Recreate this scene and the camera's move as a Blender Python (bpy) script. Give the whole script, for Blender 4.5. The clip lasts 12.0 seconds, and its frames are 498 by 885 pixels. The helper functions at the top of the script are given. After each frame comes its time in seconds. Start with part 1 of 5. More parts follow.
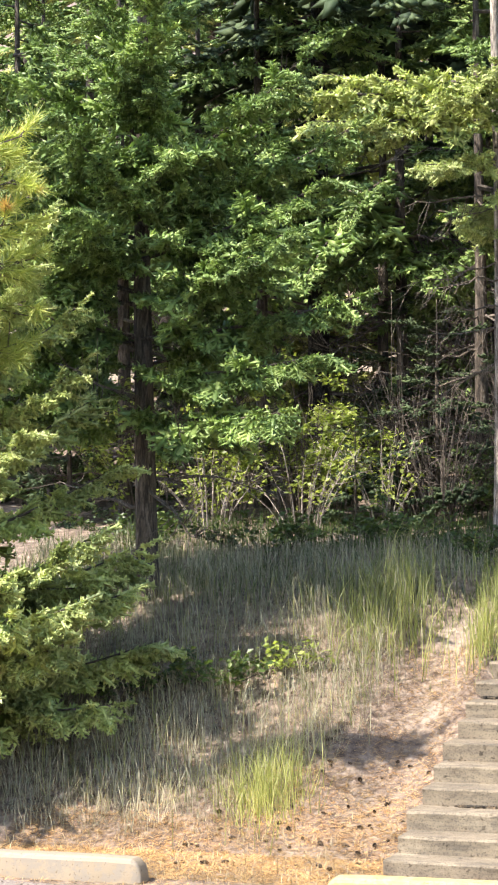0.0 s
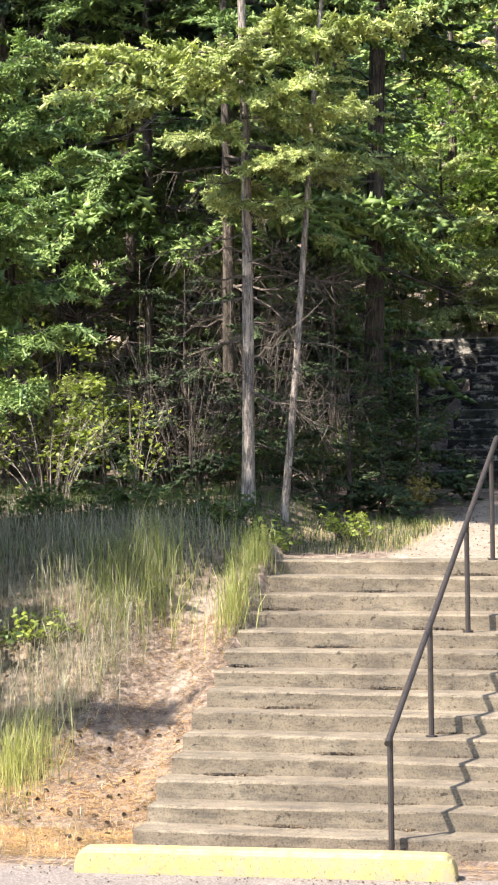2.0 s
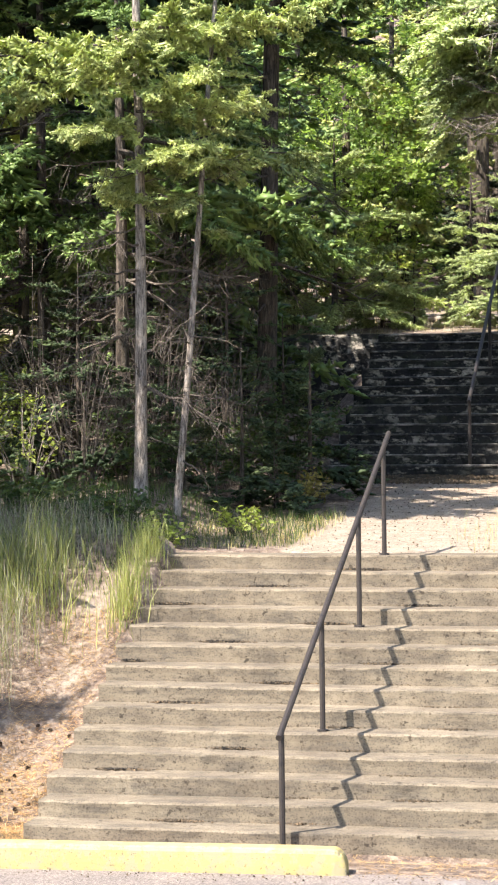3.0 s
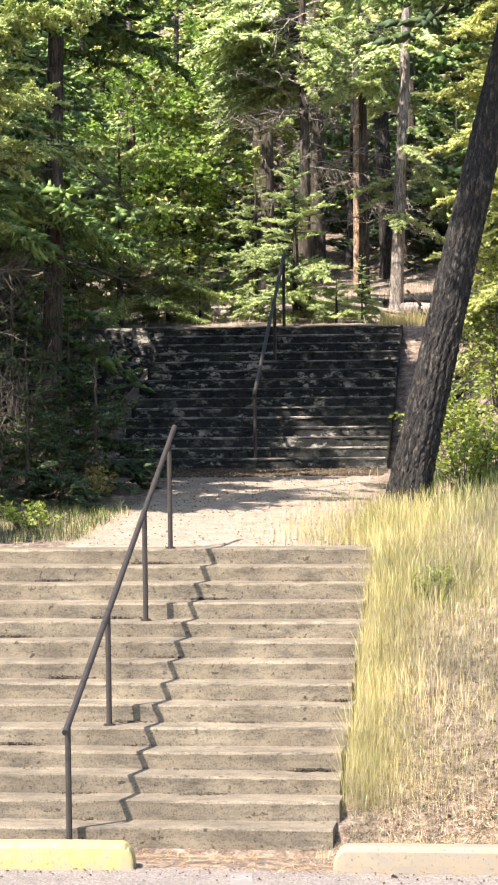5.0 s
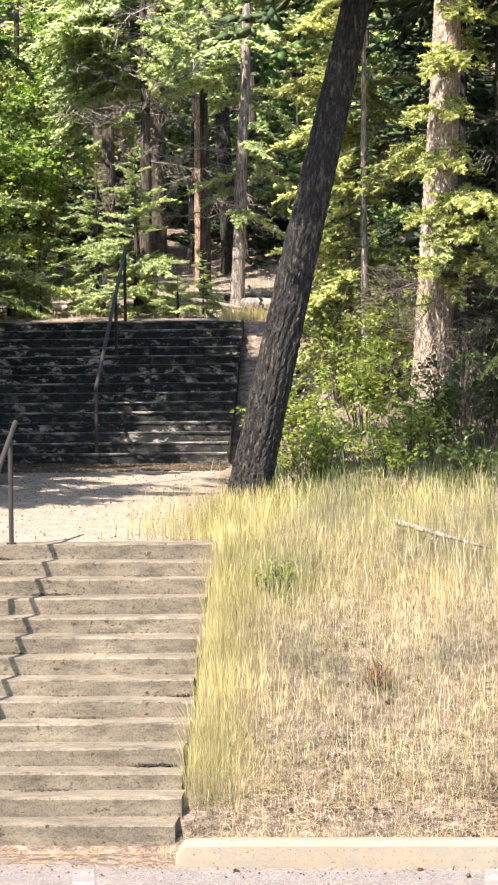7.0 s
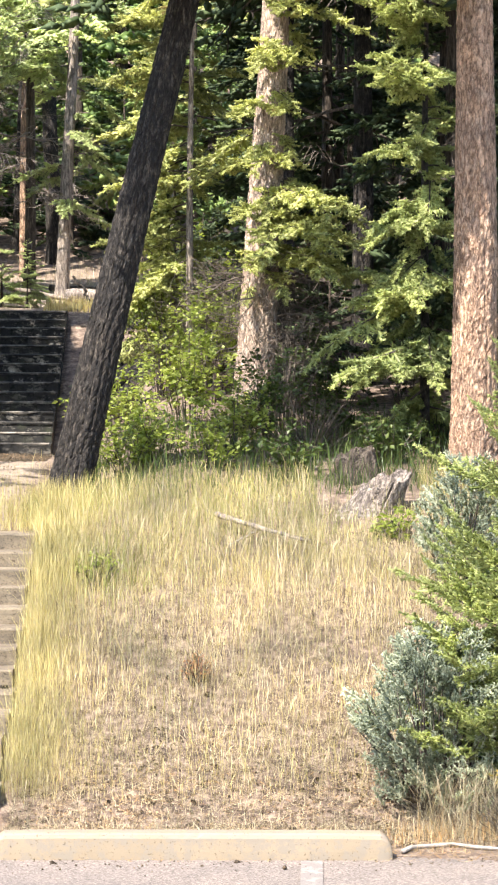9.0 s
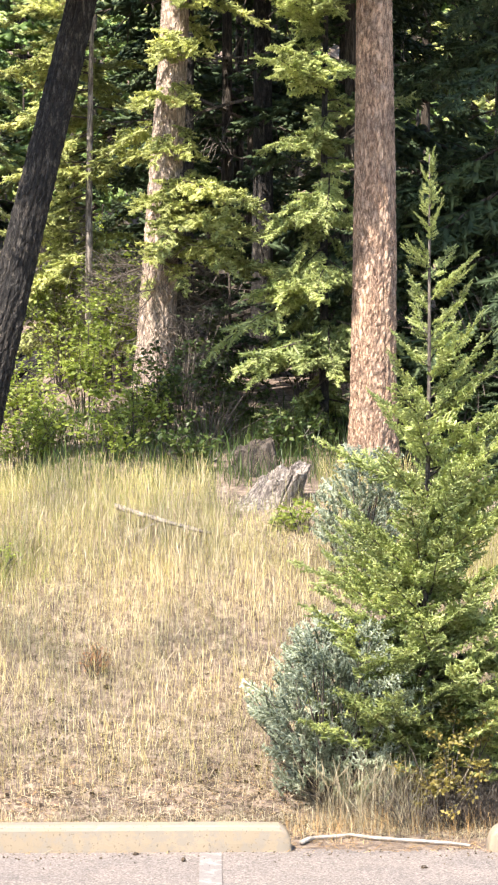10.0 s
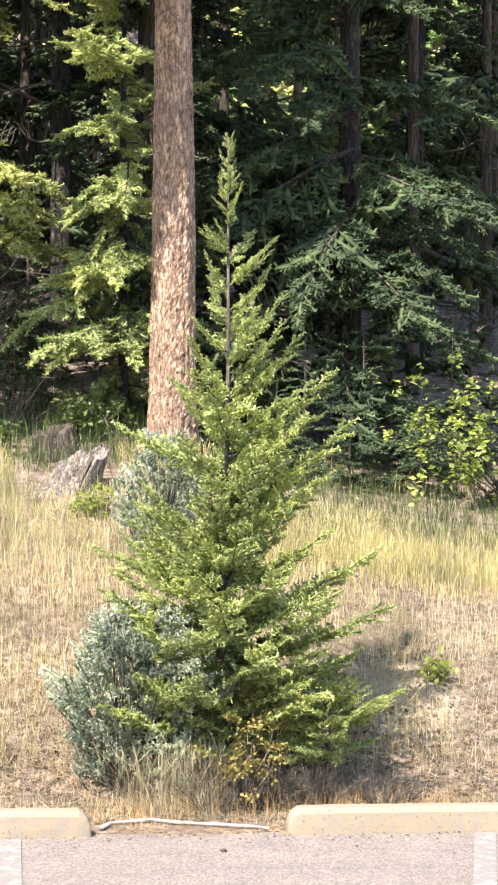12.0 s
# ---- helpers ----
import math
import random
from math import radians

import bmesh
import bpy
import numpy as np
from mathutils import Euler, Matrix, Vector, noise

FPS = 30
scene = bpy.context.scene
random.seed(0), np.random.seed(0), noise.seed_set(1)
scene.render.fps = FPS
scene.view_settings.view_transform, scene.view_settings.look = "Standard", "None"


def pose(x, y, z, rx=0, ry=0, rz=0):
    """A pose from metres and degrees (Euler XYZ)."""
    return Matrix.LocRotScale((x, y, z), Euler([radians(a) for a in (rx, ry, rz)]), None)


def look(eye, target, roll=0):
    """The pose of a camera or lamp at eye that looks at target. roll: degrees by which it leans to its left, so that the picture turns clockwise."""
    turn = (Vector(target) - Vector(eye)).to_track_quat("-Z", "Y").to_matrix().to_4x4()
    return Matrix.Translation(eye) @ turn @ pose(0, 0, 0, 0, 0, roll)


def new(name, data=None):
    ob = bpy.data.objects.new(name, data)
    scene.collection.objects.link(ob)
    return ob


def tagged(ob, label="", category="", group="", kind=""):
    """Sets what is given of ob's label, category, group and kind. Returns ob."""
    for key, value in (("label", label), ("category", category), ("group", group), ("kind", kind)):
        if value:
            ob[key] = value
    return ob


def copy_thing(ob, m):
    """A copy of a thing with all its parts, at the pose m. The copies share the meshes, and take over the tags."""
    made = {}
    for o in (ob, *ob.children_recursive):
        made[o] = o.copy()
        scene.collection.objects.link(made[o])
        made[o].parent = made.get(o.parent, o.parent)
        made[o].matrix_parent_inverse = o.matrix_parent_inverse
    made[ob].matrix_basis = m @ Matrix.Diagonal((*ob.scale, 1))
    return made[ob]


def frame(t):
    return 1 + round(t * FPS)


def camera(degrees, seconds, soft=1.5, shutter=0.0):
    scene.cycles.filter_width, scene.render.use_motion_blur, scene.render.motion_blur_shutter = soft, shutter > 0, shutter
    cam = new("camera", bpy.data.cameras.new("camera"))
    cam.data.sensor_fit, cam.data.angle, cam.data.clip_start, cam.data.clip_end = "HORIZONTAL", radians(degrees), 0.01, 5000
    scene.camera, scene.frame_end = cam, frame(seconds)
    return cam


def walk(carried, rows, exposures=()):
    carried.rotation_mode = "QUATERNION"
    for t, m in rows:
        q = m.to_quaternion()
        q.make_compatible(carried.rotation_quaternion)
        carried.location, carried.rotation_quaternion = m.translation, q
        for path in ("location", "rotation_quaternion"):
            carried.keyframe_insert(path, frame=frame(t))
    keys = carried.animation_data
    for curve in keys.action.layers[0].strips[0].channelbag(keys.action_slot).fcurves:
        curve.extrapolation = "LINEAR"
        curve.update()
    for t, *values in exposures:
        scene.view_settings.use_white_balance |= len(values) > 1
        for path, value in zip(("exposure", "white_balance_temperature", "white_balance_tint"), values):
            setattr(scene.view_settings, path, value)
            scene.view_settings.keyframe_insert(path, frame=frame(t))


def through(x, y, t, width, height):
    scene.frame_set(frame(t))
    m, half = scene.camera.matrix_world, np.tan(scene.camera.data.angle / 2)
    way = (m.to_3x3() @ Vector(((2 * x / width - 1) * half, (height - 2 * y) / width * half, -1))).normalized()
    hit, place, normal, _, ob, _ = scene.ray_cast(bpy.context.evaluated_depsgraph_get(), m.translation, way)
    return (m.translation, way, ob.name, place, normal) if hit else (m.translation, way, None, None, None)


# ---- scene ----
# ---------------------------------------------------------------- camera: it turns on one spot
EYE = (0.0, 0.0, 3.1)
cam = camera(11.711, 12.0, soft=2.15)
TURNS = [  # seconds, yaw, pitch, roll
    (0.0, 20.313, 0.378, 0.542),
    (0.5, 18.723, 0.278, 0.706),
    (1.0, 17.254, 0.115, 0.716),
    (1.5, 15.751, -0.159, 0.810),
    (2.0, 14.383, -0.394, 0.692),
    (2.5, 13.133, -0.529, 0.544),
    (3.0, 11.853, -0.548, 0.441),
    (5.0, 6.801, -0.736, 0.539),
    (5.5, 5.700, -0.819, 0.589),
    (6.0, 4.757, -0.869, 0.584),
    (6.5, 3.877, -0.878, 0.619),
    (8.5, 0.198, -0.952, -0.046),
    (9.0, -1.105, -1.078, -0.291),
    (9.5, -2.270, -1.185, -0.449),
    (10.0, -3.477, -1.251, -0.411),
    (10.5, -4.624, -1.285, -0.374),
    (11.0, -5.859, -1.343, -0.358),
    (11.5, -7.080, -1.456, -0.398),
    (12.0, -8.211, -1.568, -0.447),
]
walk(cam, [(t, pose(*EYE, 90 + pitch, roll, yaw)) for t, yaw, pitch, roll in TURNS])

# ---------------------------------------------------------------- sun, sky, exposure
SUN_FROM = Vector((-0.40, -0.46, 0.80)).normalized()
world = bpy.data.worlds.new("sky")
scene.world = world
world.use_nodes = True
sky = world.node_tree.nodes.new("ShaderNodeTexSky")
sky.sky_type = "NISHITA"
sky.sun_disc = False
sky.sun_elevation = math.asin(SUN_FROM.z)
sky.sun_rotation = math.atan2(SUN_FROM.x, SUN_FROM.y)
world.node_tree.nodes["Background"].inputs["Strength"].default_value = 0.135
world.node_tree.links.new(sky.outputs[0], world.node_tree.nodes["Background"].inputs["Color"])
sun = new("sun", bpy.data.lights.new("sun", "SUN"))
sun.data.energy, sun.data.angle, sun.data.color = 4.75, radians(0.5), (1.0, 0.92, 0.835)
sun.matrix_world = look((0, 0, 40), Vector((0, 0, 40)) - SUN_FROM)
scene.view_settings.exposure = 1.59


# ---------------------------------------------------------------- materials
class Nodes:
    """Short cuts for one node material."""

    def __init__(self, name):
        self.mat = bpy.data.materials.new(name)
        self.mat.use_nodes = True
        self.t = self.mat.node_tree
        self.bsdf = self.t.nodes["Principled BSDF"]
        self.out = self.t.nodes["Material Output"]
        self.coord = self.t.nodes.new("ShaderNodeTexCoord").outputs["Object"]

    def add(self, kind, **sockets):
        n = self.t.nodes.new(kind)
        for k, v in sockets.items():
            self.put(n, k.replace("_", " "), v)
        return n

    def put(self, n, key, v):
        if isinstance(v, bpy.types.NodeSocket):
            self.t.links.new(v, n.inputs[key])
        else:
            n.inputs[key].default_value = v

    def scaled(self, s):
        n = self.t.nodes.new("ShaderNodeMapping")
        n.inputs["Scale"].default_value = s
        self.t.links.new(self.coord, n.inputs["Vector"])
        return n.outputs[0]

    def noise(self, scale, detail=4.0, rough=0.6, vector=None):
        return self.add("ShaderNodeTexNoise", Vector=vector or self.coord, Scale=scale, Detail=detail, Roughness=rough).outputs["Fac"]

    def ramp(self, fac, *stops):
        n = self.t.nodes.new("ShaderNodeValToRGB")
        e = n.color_ramp.elements
        while len(e) < len(stops):
            e.new(0.5)
        for el, (p, c) in zip(e, stops):
            el.position, el.color = p, (*c, 1) if len(c) == 3 else c
        self.t.links.new(fac, n.inputs[0])
        return n.outputs[0]

    def mix(self, fac, a, b, blend="MIX"):
        n = self.t.nodes.new("ShaderNodeMix")
        n.data_type, n.blend_type = "RGBA", blend
        for i, v in ((0, fac), (6, a), (7, b)):
            if isinstance(v, bpy.types.NodeSocket):
                self.t.links.new(v, n.inputs[i])
            else:
                n.inputs[i].default_value = v if i == 0 else (*v, 1)
        return n.outputs[2]

    def bump(self, height, strength, distance=0.01):
        n = self.add("ShaderNodeBump", Strength=strength, Distance=distance, Height=height)
        self.put(self.bsdf, "Normal", n.outputs[0])

    def done(self, color, rough):
        self.put(self.bsdf, "Base Color", color)
        self.put(self.bsdf, "Roughness", rough)
        return self.mat


G1, G0 = (1, 1, 1), (0, 0, 0)


def leaf_material(name, dark, mid, light, through=0.35, rough=0.45, brown=None, brown_share=0.04):
    """Needles or leaves: colour varies leaf by leaf, lighter and darker clumps imitate lit and shaded boughs, some
    light passes through.
    """
    n = Nodes(name)
    isl = n.t.nodes.new("ShaderNodeNewGeometry").outputs["Random Per Island"]
    col = n.ramp(isl, (0.0, dark), (0.5, mid), (1.0, light))
    # Clump contrast put into the colour, like lit boughs against dark gaps.
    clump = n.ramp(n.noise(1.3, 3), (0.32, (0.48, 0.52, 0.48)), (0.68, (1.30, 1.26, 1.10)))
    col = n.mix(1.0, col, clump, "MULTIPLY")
    if brown:
        mask = n.ramp(n.noise(2.1, 5, 0.7), (0.66 - brown_share, G0), (0.74 - brown_share, G1))
        col = n.mix(mask, col, brown)
    n.done(col, rough)
    n.bsdf.inputs["Specular IOR Level"].default_value = 0.42
    tr = n.add("ShaderNodeBsdfTranslucent", Color=n.mix(1.0, col, (1.12, 1.2, 0.72), "MULTIPLY"))
    m = n.add("ShaderNodeMixShader", Fac=through)
    n.t.links.new(n.bsdf.outputs[0], m.inputs[1])
    n.t.links.new(tr.outputs[0], m.inputs[2])
    n.t.links.new(m.outputs[0], n.out.inputs["Surface"])
    return n.mat


# Needle tones in lit and shaded copies: sun and shade put into colour.
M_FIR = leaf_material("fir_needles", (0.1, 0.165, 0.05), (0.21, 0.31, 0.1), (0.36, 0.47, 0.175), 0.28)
M_FIR_LIT = leaf_material("fir_needles_lit", (0.28, 0.34, 0.125), (0.47, 0.53, 0.215), (0.66, 0.7, 0.34), 0.32)
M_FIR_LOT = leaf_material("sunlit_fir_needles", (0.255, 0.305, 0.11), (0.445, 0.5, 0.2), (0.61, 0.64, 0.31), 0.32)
M_FIR_SUNLIT = leaf_material("fir_needles_sunlit", (0.36, 0.43, 0.19), (0.57, 0.65, 0.32), (0.74, 0.8, 0.47), 0.34)
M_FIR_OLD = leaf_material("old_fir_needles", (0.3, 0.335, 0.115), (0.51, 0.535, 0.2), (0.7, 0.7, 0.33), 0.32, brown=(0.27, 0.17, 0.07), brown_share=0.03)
# Darkened copy of the fir needles, for trees meant to stand in shade.
M_FIR_SHADED = leaf_material("fir_needles_shaded", (0.034, 0.058, 0.028), (0.066, 0.1, 0.046), (0.115, 0.155, 0.07), 0.2, 0.75)
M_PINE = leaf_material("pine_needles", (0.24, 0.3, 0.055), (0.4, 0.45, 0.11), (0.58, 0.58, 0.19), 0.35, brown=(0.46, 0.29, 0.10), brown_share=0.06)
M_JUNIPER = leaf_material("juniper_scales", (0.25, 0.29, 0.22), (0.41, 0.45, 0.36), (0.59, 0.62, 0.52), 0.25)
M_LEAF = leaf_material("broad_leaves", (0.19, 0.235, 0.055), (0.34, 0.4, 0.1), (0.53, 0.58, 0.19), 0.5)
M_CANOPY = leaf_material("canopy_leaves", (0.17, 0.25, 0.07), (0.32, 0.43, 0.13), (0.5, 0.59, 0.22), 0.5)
# Darker copy of the broad leaves; the tone stands in for shade.
M_LEAF_SHADED = leaf_material("leaves_shaded", (0.04, 0.07, 0.02), (0.075, 0.115, 0.035), (0.14, 0.18, 0.05), 0.35)
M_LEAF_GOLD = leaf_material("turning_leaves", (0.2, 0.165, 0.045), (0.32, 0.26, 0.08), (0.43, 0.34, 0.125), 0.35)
M_STRAW = leaf_material("dry_grass", (0.2112, 0.154, 0.11), (0.5016, 0.4092, 0.2948), (0.7392, 0.6468, 0.5016), 0.2, 0.6)
M_STRAW_GREY = leaf_material("greyish_grass", (0.1936, 0.176, 0.1276), (0.3344, 0.3036, 0.2244), (0.5016, 0.462, 0.3564), 0.15, 0.6)
M_STRAW_GOLD = leaf_material("golden_grass", (0.34, 0.275, 0.115), (0.52, 0.435, 0.205), (0.66, 0.58, 0.34), 0.25, 0.55)
M_GREEN_GRASS = leaf_material("green_grass", (0.176, 0.2024, 0.0616), (0.3168, 0.3344, 0.1232), (0.4928, 0.4752, 0.2376), 0.4, 0.55)
M_LITTER = leaf_material("needle_litter", (0.36, 0.185, 0.07), (0.54, 0.325, 0.145), (0.66, 0.455, 0.235), 0.1, 0.7)
M_RUST = leaf_material("rust_leaves", (0.26, 0.11, 0.05), (0.42, 0.19, 0.09), (0.55, 0.3, 0.15), 0.15, 0.7)
M_CONE = leaf_material("cone_scales", (0.03, 0.02, 0.014), (0.065, 0.044, 0.03), (0.13, 0.09, 0.06), 0.0, 0.85)
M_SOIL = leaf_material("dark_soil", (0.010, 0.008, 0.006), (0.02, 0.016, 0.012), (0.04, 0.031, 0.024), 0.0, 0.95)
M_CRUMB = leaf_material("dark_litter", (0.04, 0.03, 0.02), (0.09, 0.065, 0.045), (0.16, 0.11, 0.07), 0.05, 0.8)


def bark_material(name, low, mid, high, deep=0.6, scale=1.0, stretch=1.5, cracked=0.85):
    """Furrowed bark: long plates between dark cracks, flaky fine grain, broad patches."""
    n = Nodes(name)
    warp = n.noise(3.0 * scale, 4, 0.6)
    v = n.scaled((11 * scale, 11 * scale, stretch * scale))
    ridge = n.noise(1.6, 5, 0.62, v)
    crack = n.ramp(ridge, (0.40, G1), (0.47, G0), (0.50, (0.1, 0.1, 0.1)), (0.57, G1))
    flake = n.ramp(n.noise(3.1, 4, 0.7, n.scaled((13 * scale, 13 * scale, 5 * scale))), (0.36, (0.2, 0.2, 0.2)), (0.5, G1))
    crack = n.mix(0.55, crack, flake, "MULTIPLY")
    plate = n.noise(2.2, 6, 0.75, v)
    col = n.ramp(plate, (0.32, low), (0.5, mid), (0.70, high))
    col = n.mix(cracked, col, n.ramp(crack, (0.0, (0.22, 0.20, 0.19)), (0.7, (1.05, 1.04, 1.03))), "MULTIPLY")
    fine = n.noise(75, 4, 0.75)
    col = n.mix(0.6, col, n.ramp(fine, (0.3, (0.45, 0.42, 0.40)), (0.7, (1.35, 1.3, 1.25))), "MULTIPLY")
    col = n.mix(1.0, col, n.ramp(warp, (0.35, (0.72, 0.72, 0.75)), (0.7, (1.2, 1.15, 1.08))), "MULTIPLY")
    both = n.mix(0.4, crack, n.noise(40, 5, 0.7))
    n.bump(both, deep, 0.03)
    return n.done(col, 0.9)


M_BARK = bark_material("fir_bark", (0.035, 0.028, 0.022), (0.11, 0.09, 0.07), (0.22, 0.19, 0.155))
M_BARK_RED = bark_material("pine_bark", (0.16, 0.087, 0.058), (0.60, 0.41, 0.285), (0.88, 0.69, 0.53), 0.9, 1.25, 3.4, 0.68)
M_BARK_TAN = bark_material("tan_fir_bark", (0.25, 0.18, 0.14), (0.62, 0.50, 0.40), (0.85, 0.74, 0.62), 0.8, 1.3, 3.4, 0.6)
M_BARK_PALE = bark_material("pale_bark", (0.16, 0.145, 0.13), (0.36, 0.32, 0.28), (0.52, 0.475, 0.42), 0.35, 1.6)
# Dark bark made darker still, to stand in for shade on the trunks.
M_BARK_DARK = bark_material("shade_darkened_bark", (0.012, 0.010, 0.009), (0.036, 0.031, 0.027), (0.20, 0.178, 0.15), 1.0, 1.15, 3.2)
M_TWIG = bark_material("dead_twigs", (0.065, 0.054, 0.044), (0.14, 0.119, 0.098), (0.27, 0.238, 0.20), 0.2, 2.0)
def bleached_wood():
    n = Nodes("bleached_wood")
    col = n.ramp(n.noise(14, 6, 0.7), (0.3, (0.16, 0.135, 0.115)), (0.5, (0.32, 0.28, 0.24)), (0.7, (0.48, 0.43, 0.375)))
    n.bump(n.noise(45, 5, 0.7), 0.5, 0.01)
    return n.done(col, 0.9)


M_WOOD = bleached_wood()
M_STUMP = bark_material("weathered_stump_wood", (0.13, 0.11, 0.095), (0.34, 0.30, 0.265), (0.52, 0.475, 0.42), 0.8, 1.0)


def concrete_material():
    n = Nodes("old_concrete")
    ag = n.add("ShaderNodeTexVoronoi", Vector=n.coord, Scale=55.0).outputs["Distance"]
    blot = n.noise(1.7, 5, 0.65)
    grime = n.noise(7.0, 6, 0.78, n.scaled((0.45, 1, 1.8)))
    col = n.ramp(blot, (0.3, (0.116, 0.0925, 0.066)), (0.52, (0.183, 0.149, 0.106)), (0.72, (0.254, 0.211, 0.152)))
    col = n.mix(n.ramp(grime, (0.45, G0), (0.66, (0.75, 0.75, 0.75))), col, (0.065, 0.056, 0.046))
    col = n.mix(0.7, col, n.ramp(ag, (0.1, (0.55, 0.53, 0.5)), (0.5, (1.2, 1.18, 1.12))), "MULTIPLY")
    stain = n.ramp(n.noise(4.2, 7, 0.78, n.scaled((0.8, 1, 2.2))), (0.30, (0.38, 0.36, 0.33)), (0.47, G1))
    col = n.mix(0.75, col, stain, "MULTIPLY")
    pits = n.ramp(n.noise(26, 3, 0.5), (0.30, (0.30, 0.26, 0.22)), (0.38, G1))
    col = n.mix(0.8, col, pits, "MULTIPLY")
    spall = n.ramp(n.noise(8.5, 4, 0.62, n.scaled((1, 1, 1.7))), (0.315, (0.22, 0.20, 0.18)), (0.35, G1))
    col = n.mix(0.85, col, spall, "MULTIPLY")
    n.bump(n.noise(40, 6, 0.7), 0.5, 0.01)
    return n.done(col, 0.88)


def stained_shaded_concrete_material():
    """Upper flight: old stained, mossy concrete, its base darkened to stand in for tree shade."""
    n = Nodes("stained_shaded_concrete")
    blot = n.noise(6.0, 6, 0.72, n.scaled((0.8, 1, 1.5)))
    # Near-black tones carry the tree shade; pale patches show the concrete.
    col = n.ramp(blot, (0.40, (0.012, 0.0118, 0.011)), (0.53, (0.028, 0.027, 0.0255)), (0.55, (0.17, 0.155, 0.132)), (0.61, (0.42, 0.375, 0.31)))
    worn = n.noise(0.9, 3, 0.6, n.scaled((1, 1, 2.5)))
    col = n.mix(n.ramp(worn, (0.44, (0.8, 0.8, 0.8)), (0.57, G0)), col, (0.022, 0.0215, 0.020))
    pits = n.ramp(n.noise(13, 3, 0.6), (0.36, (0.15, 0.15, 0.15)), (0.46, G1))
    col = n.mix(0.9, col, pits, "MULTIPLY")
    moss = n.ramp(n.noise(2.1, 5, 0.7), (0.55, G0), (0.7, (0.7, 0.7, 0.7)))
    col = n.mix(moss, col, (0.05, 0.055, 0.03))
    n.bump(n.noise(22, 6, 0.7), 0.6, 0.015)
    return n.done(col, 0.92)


def pale_edge_material():
    """Step edges of the upper flight: pale in places, dark between."""
    n = Nodes("pale_step_edge")
    col = n.ramp(n.noise(2.4, 5, 0.7), (0.44, (0.03, 0.029, 0.027)), (0.54, (0.12, 0.108, 0.092)), (0.66, (0.30, 0.265, 0.22)))
    col = n.mix(0.8, col, n.ramp(n.noise(14, 4, 0.7), (0.36, (0.25, 0.25, 0.25)), (0.5, G1)), "MULTIPLY")
    n.bump(n.noise(30, 5, 0.7), 0.5, 0.01)
    return n.done(col, 0.9)


def ground_material():
    n = Nodes("hillside_soil")
    att = n.t.nodes.new("ShaderNodeAttribute")
    att.attribute_name = "bare"
    duff = n.ramp(n.noise(9, 8, 0.75), (0.34, (0.0546, 0.0396, 0.0334)), (0.48, (0.1628, 0.1232, 0.1038)), (0.64, (0.3784, 0.3124, 0.264)))
    straw = n.ramp(n.noise(38, 5, 0.8, n.scaled((1, 0.25, 1))), (0.3, (0.55, 0.5, 0.45)), (0.7, (1.35, 1.25, 1.05)))
    duff = n.mix(0.8, duff, straw, "MULTIPLY")
    dirt = n.ramp(n.noise(5, 8, 0.7), (0.3, (0.2728, 0.2156, 0.1628)), (0.6, (0.4136, 0.3388, 0.264)), (0.8, (0.5104, 0.4356, 0.352)))
    specks = n.ramp(n.noise(30, 4, 0.7), (0.36, (0.42, 0.33, 0.26)), (0.52, G1))
    dirt = n.mix(0.85, dirt, specks, "MULTIPLY")
    mask = n.add("ShaderNodeMath", Value=att.outputs["Fac"])
    mask.operation = "ADD"
    mask.inputs[1].default_value = 0.0
    edge = n.mix(0.5, mask.outputs[0], n.noise(3.5, 5, 0.7), "LINEAR_LIGHT")
    col = n.mix(n.ramp(edge, (0.35, G0), (0.65, G1)), duff, dirt)
    n.bump(n.noise(28, 8, 0.8), 0.8, 0.03)
    return n.done(col, 0.95)


def asphalt_material():
    n = Nodes("worn_asphalt")
    ag = n.noise(70, 4, 0.75)
    blot = n.noise(2.5, 5, 0.7)
    col = n.ramp(ag, (0.36, (0.08, 0.067, 0.0585)), (0.5, (0.182, 0.153, 0.134)), (0.64, (0.34, 0.292, 0.257)))
    col = n.mix(0.8, col, n.ramp(blot, (0.3, (0.75, 0.74, 0.75)), (0.7, (1.2, 1.15, 1.1))), "MULTIPLY")
    n.bump(ag, 0.7, 0.006)
    return n.done(col, 0.9)


def paint_material(name, base, worn, amount):
    n = Nodes(name)
    wear = n.ramp(n.noise(9, 7, 0.75), (0.60 - amount, G1), (0.68 - amount, G0))
    col = n.mix(wear, n.mix(0.6, base, n.ramp(n.noise(2.3, 4), (0.3, (0.8, 0.78, 0.74)), (0.7, (1.08, 1.06, 1.04))), "MULTIPLY"), worn)
    chips = n.ramp(n.noise(45, 4, 0.7), (0.33, (0.35, 0.31, 0.27)), (0.40, G1))
    col = n.mix(0.8, col, chips, "MULTIPLY")
    n.bump(n.noise(60, 5, 0.7), 0.35, 0.006)
    return n.done(col, 0.75)


M_CONCRETE = concrete_material()
M_UPPER = stained_shaded_concrete_material()
M_EDGE = pale_edge_material()
M_GROUND = ground_material()
M_ASPHALT = asphalt_material()
M_YELLOW = paint_material("faded_yellow_paint", (0.385, 0.312, 0.125), (0.32, 0.272, 0.158), 0.15)
M_CREAM = paint_material("bleached_yellow_paint", (0.275, 0.220, 0.152), (0.235, 0.198, 0.152), 0.15)
M_LINE = paint_material("worn_line_paint", (0.3168, 0.2904, 0.264), (0.2024, 0.176, 0.1602), 0.085)
M_STEEL = paint_material("dark_brown_rail_paint", (0.013, 0.012, 0.013), (0.035, 0.027, 0.023), 0.06)
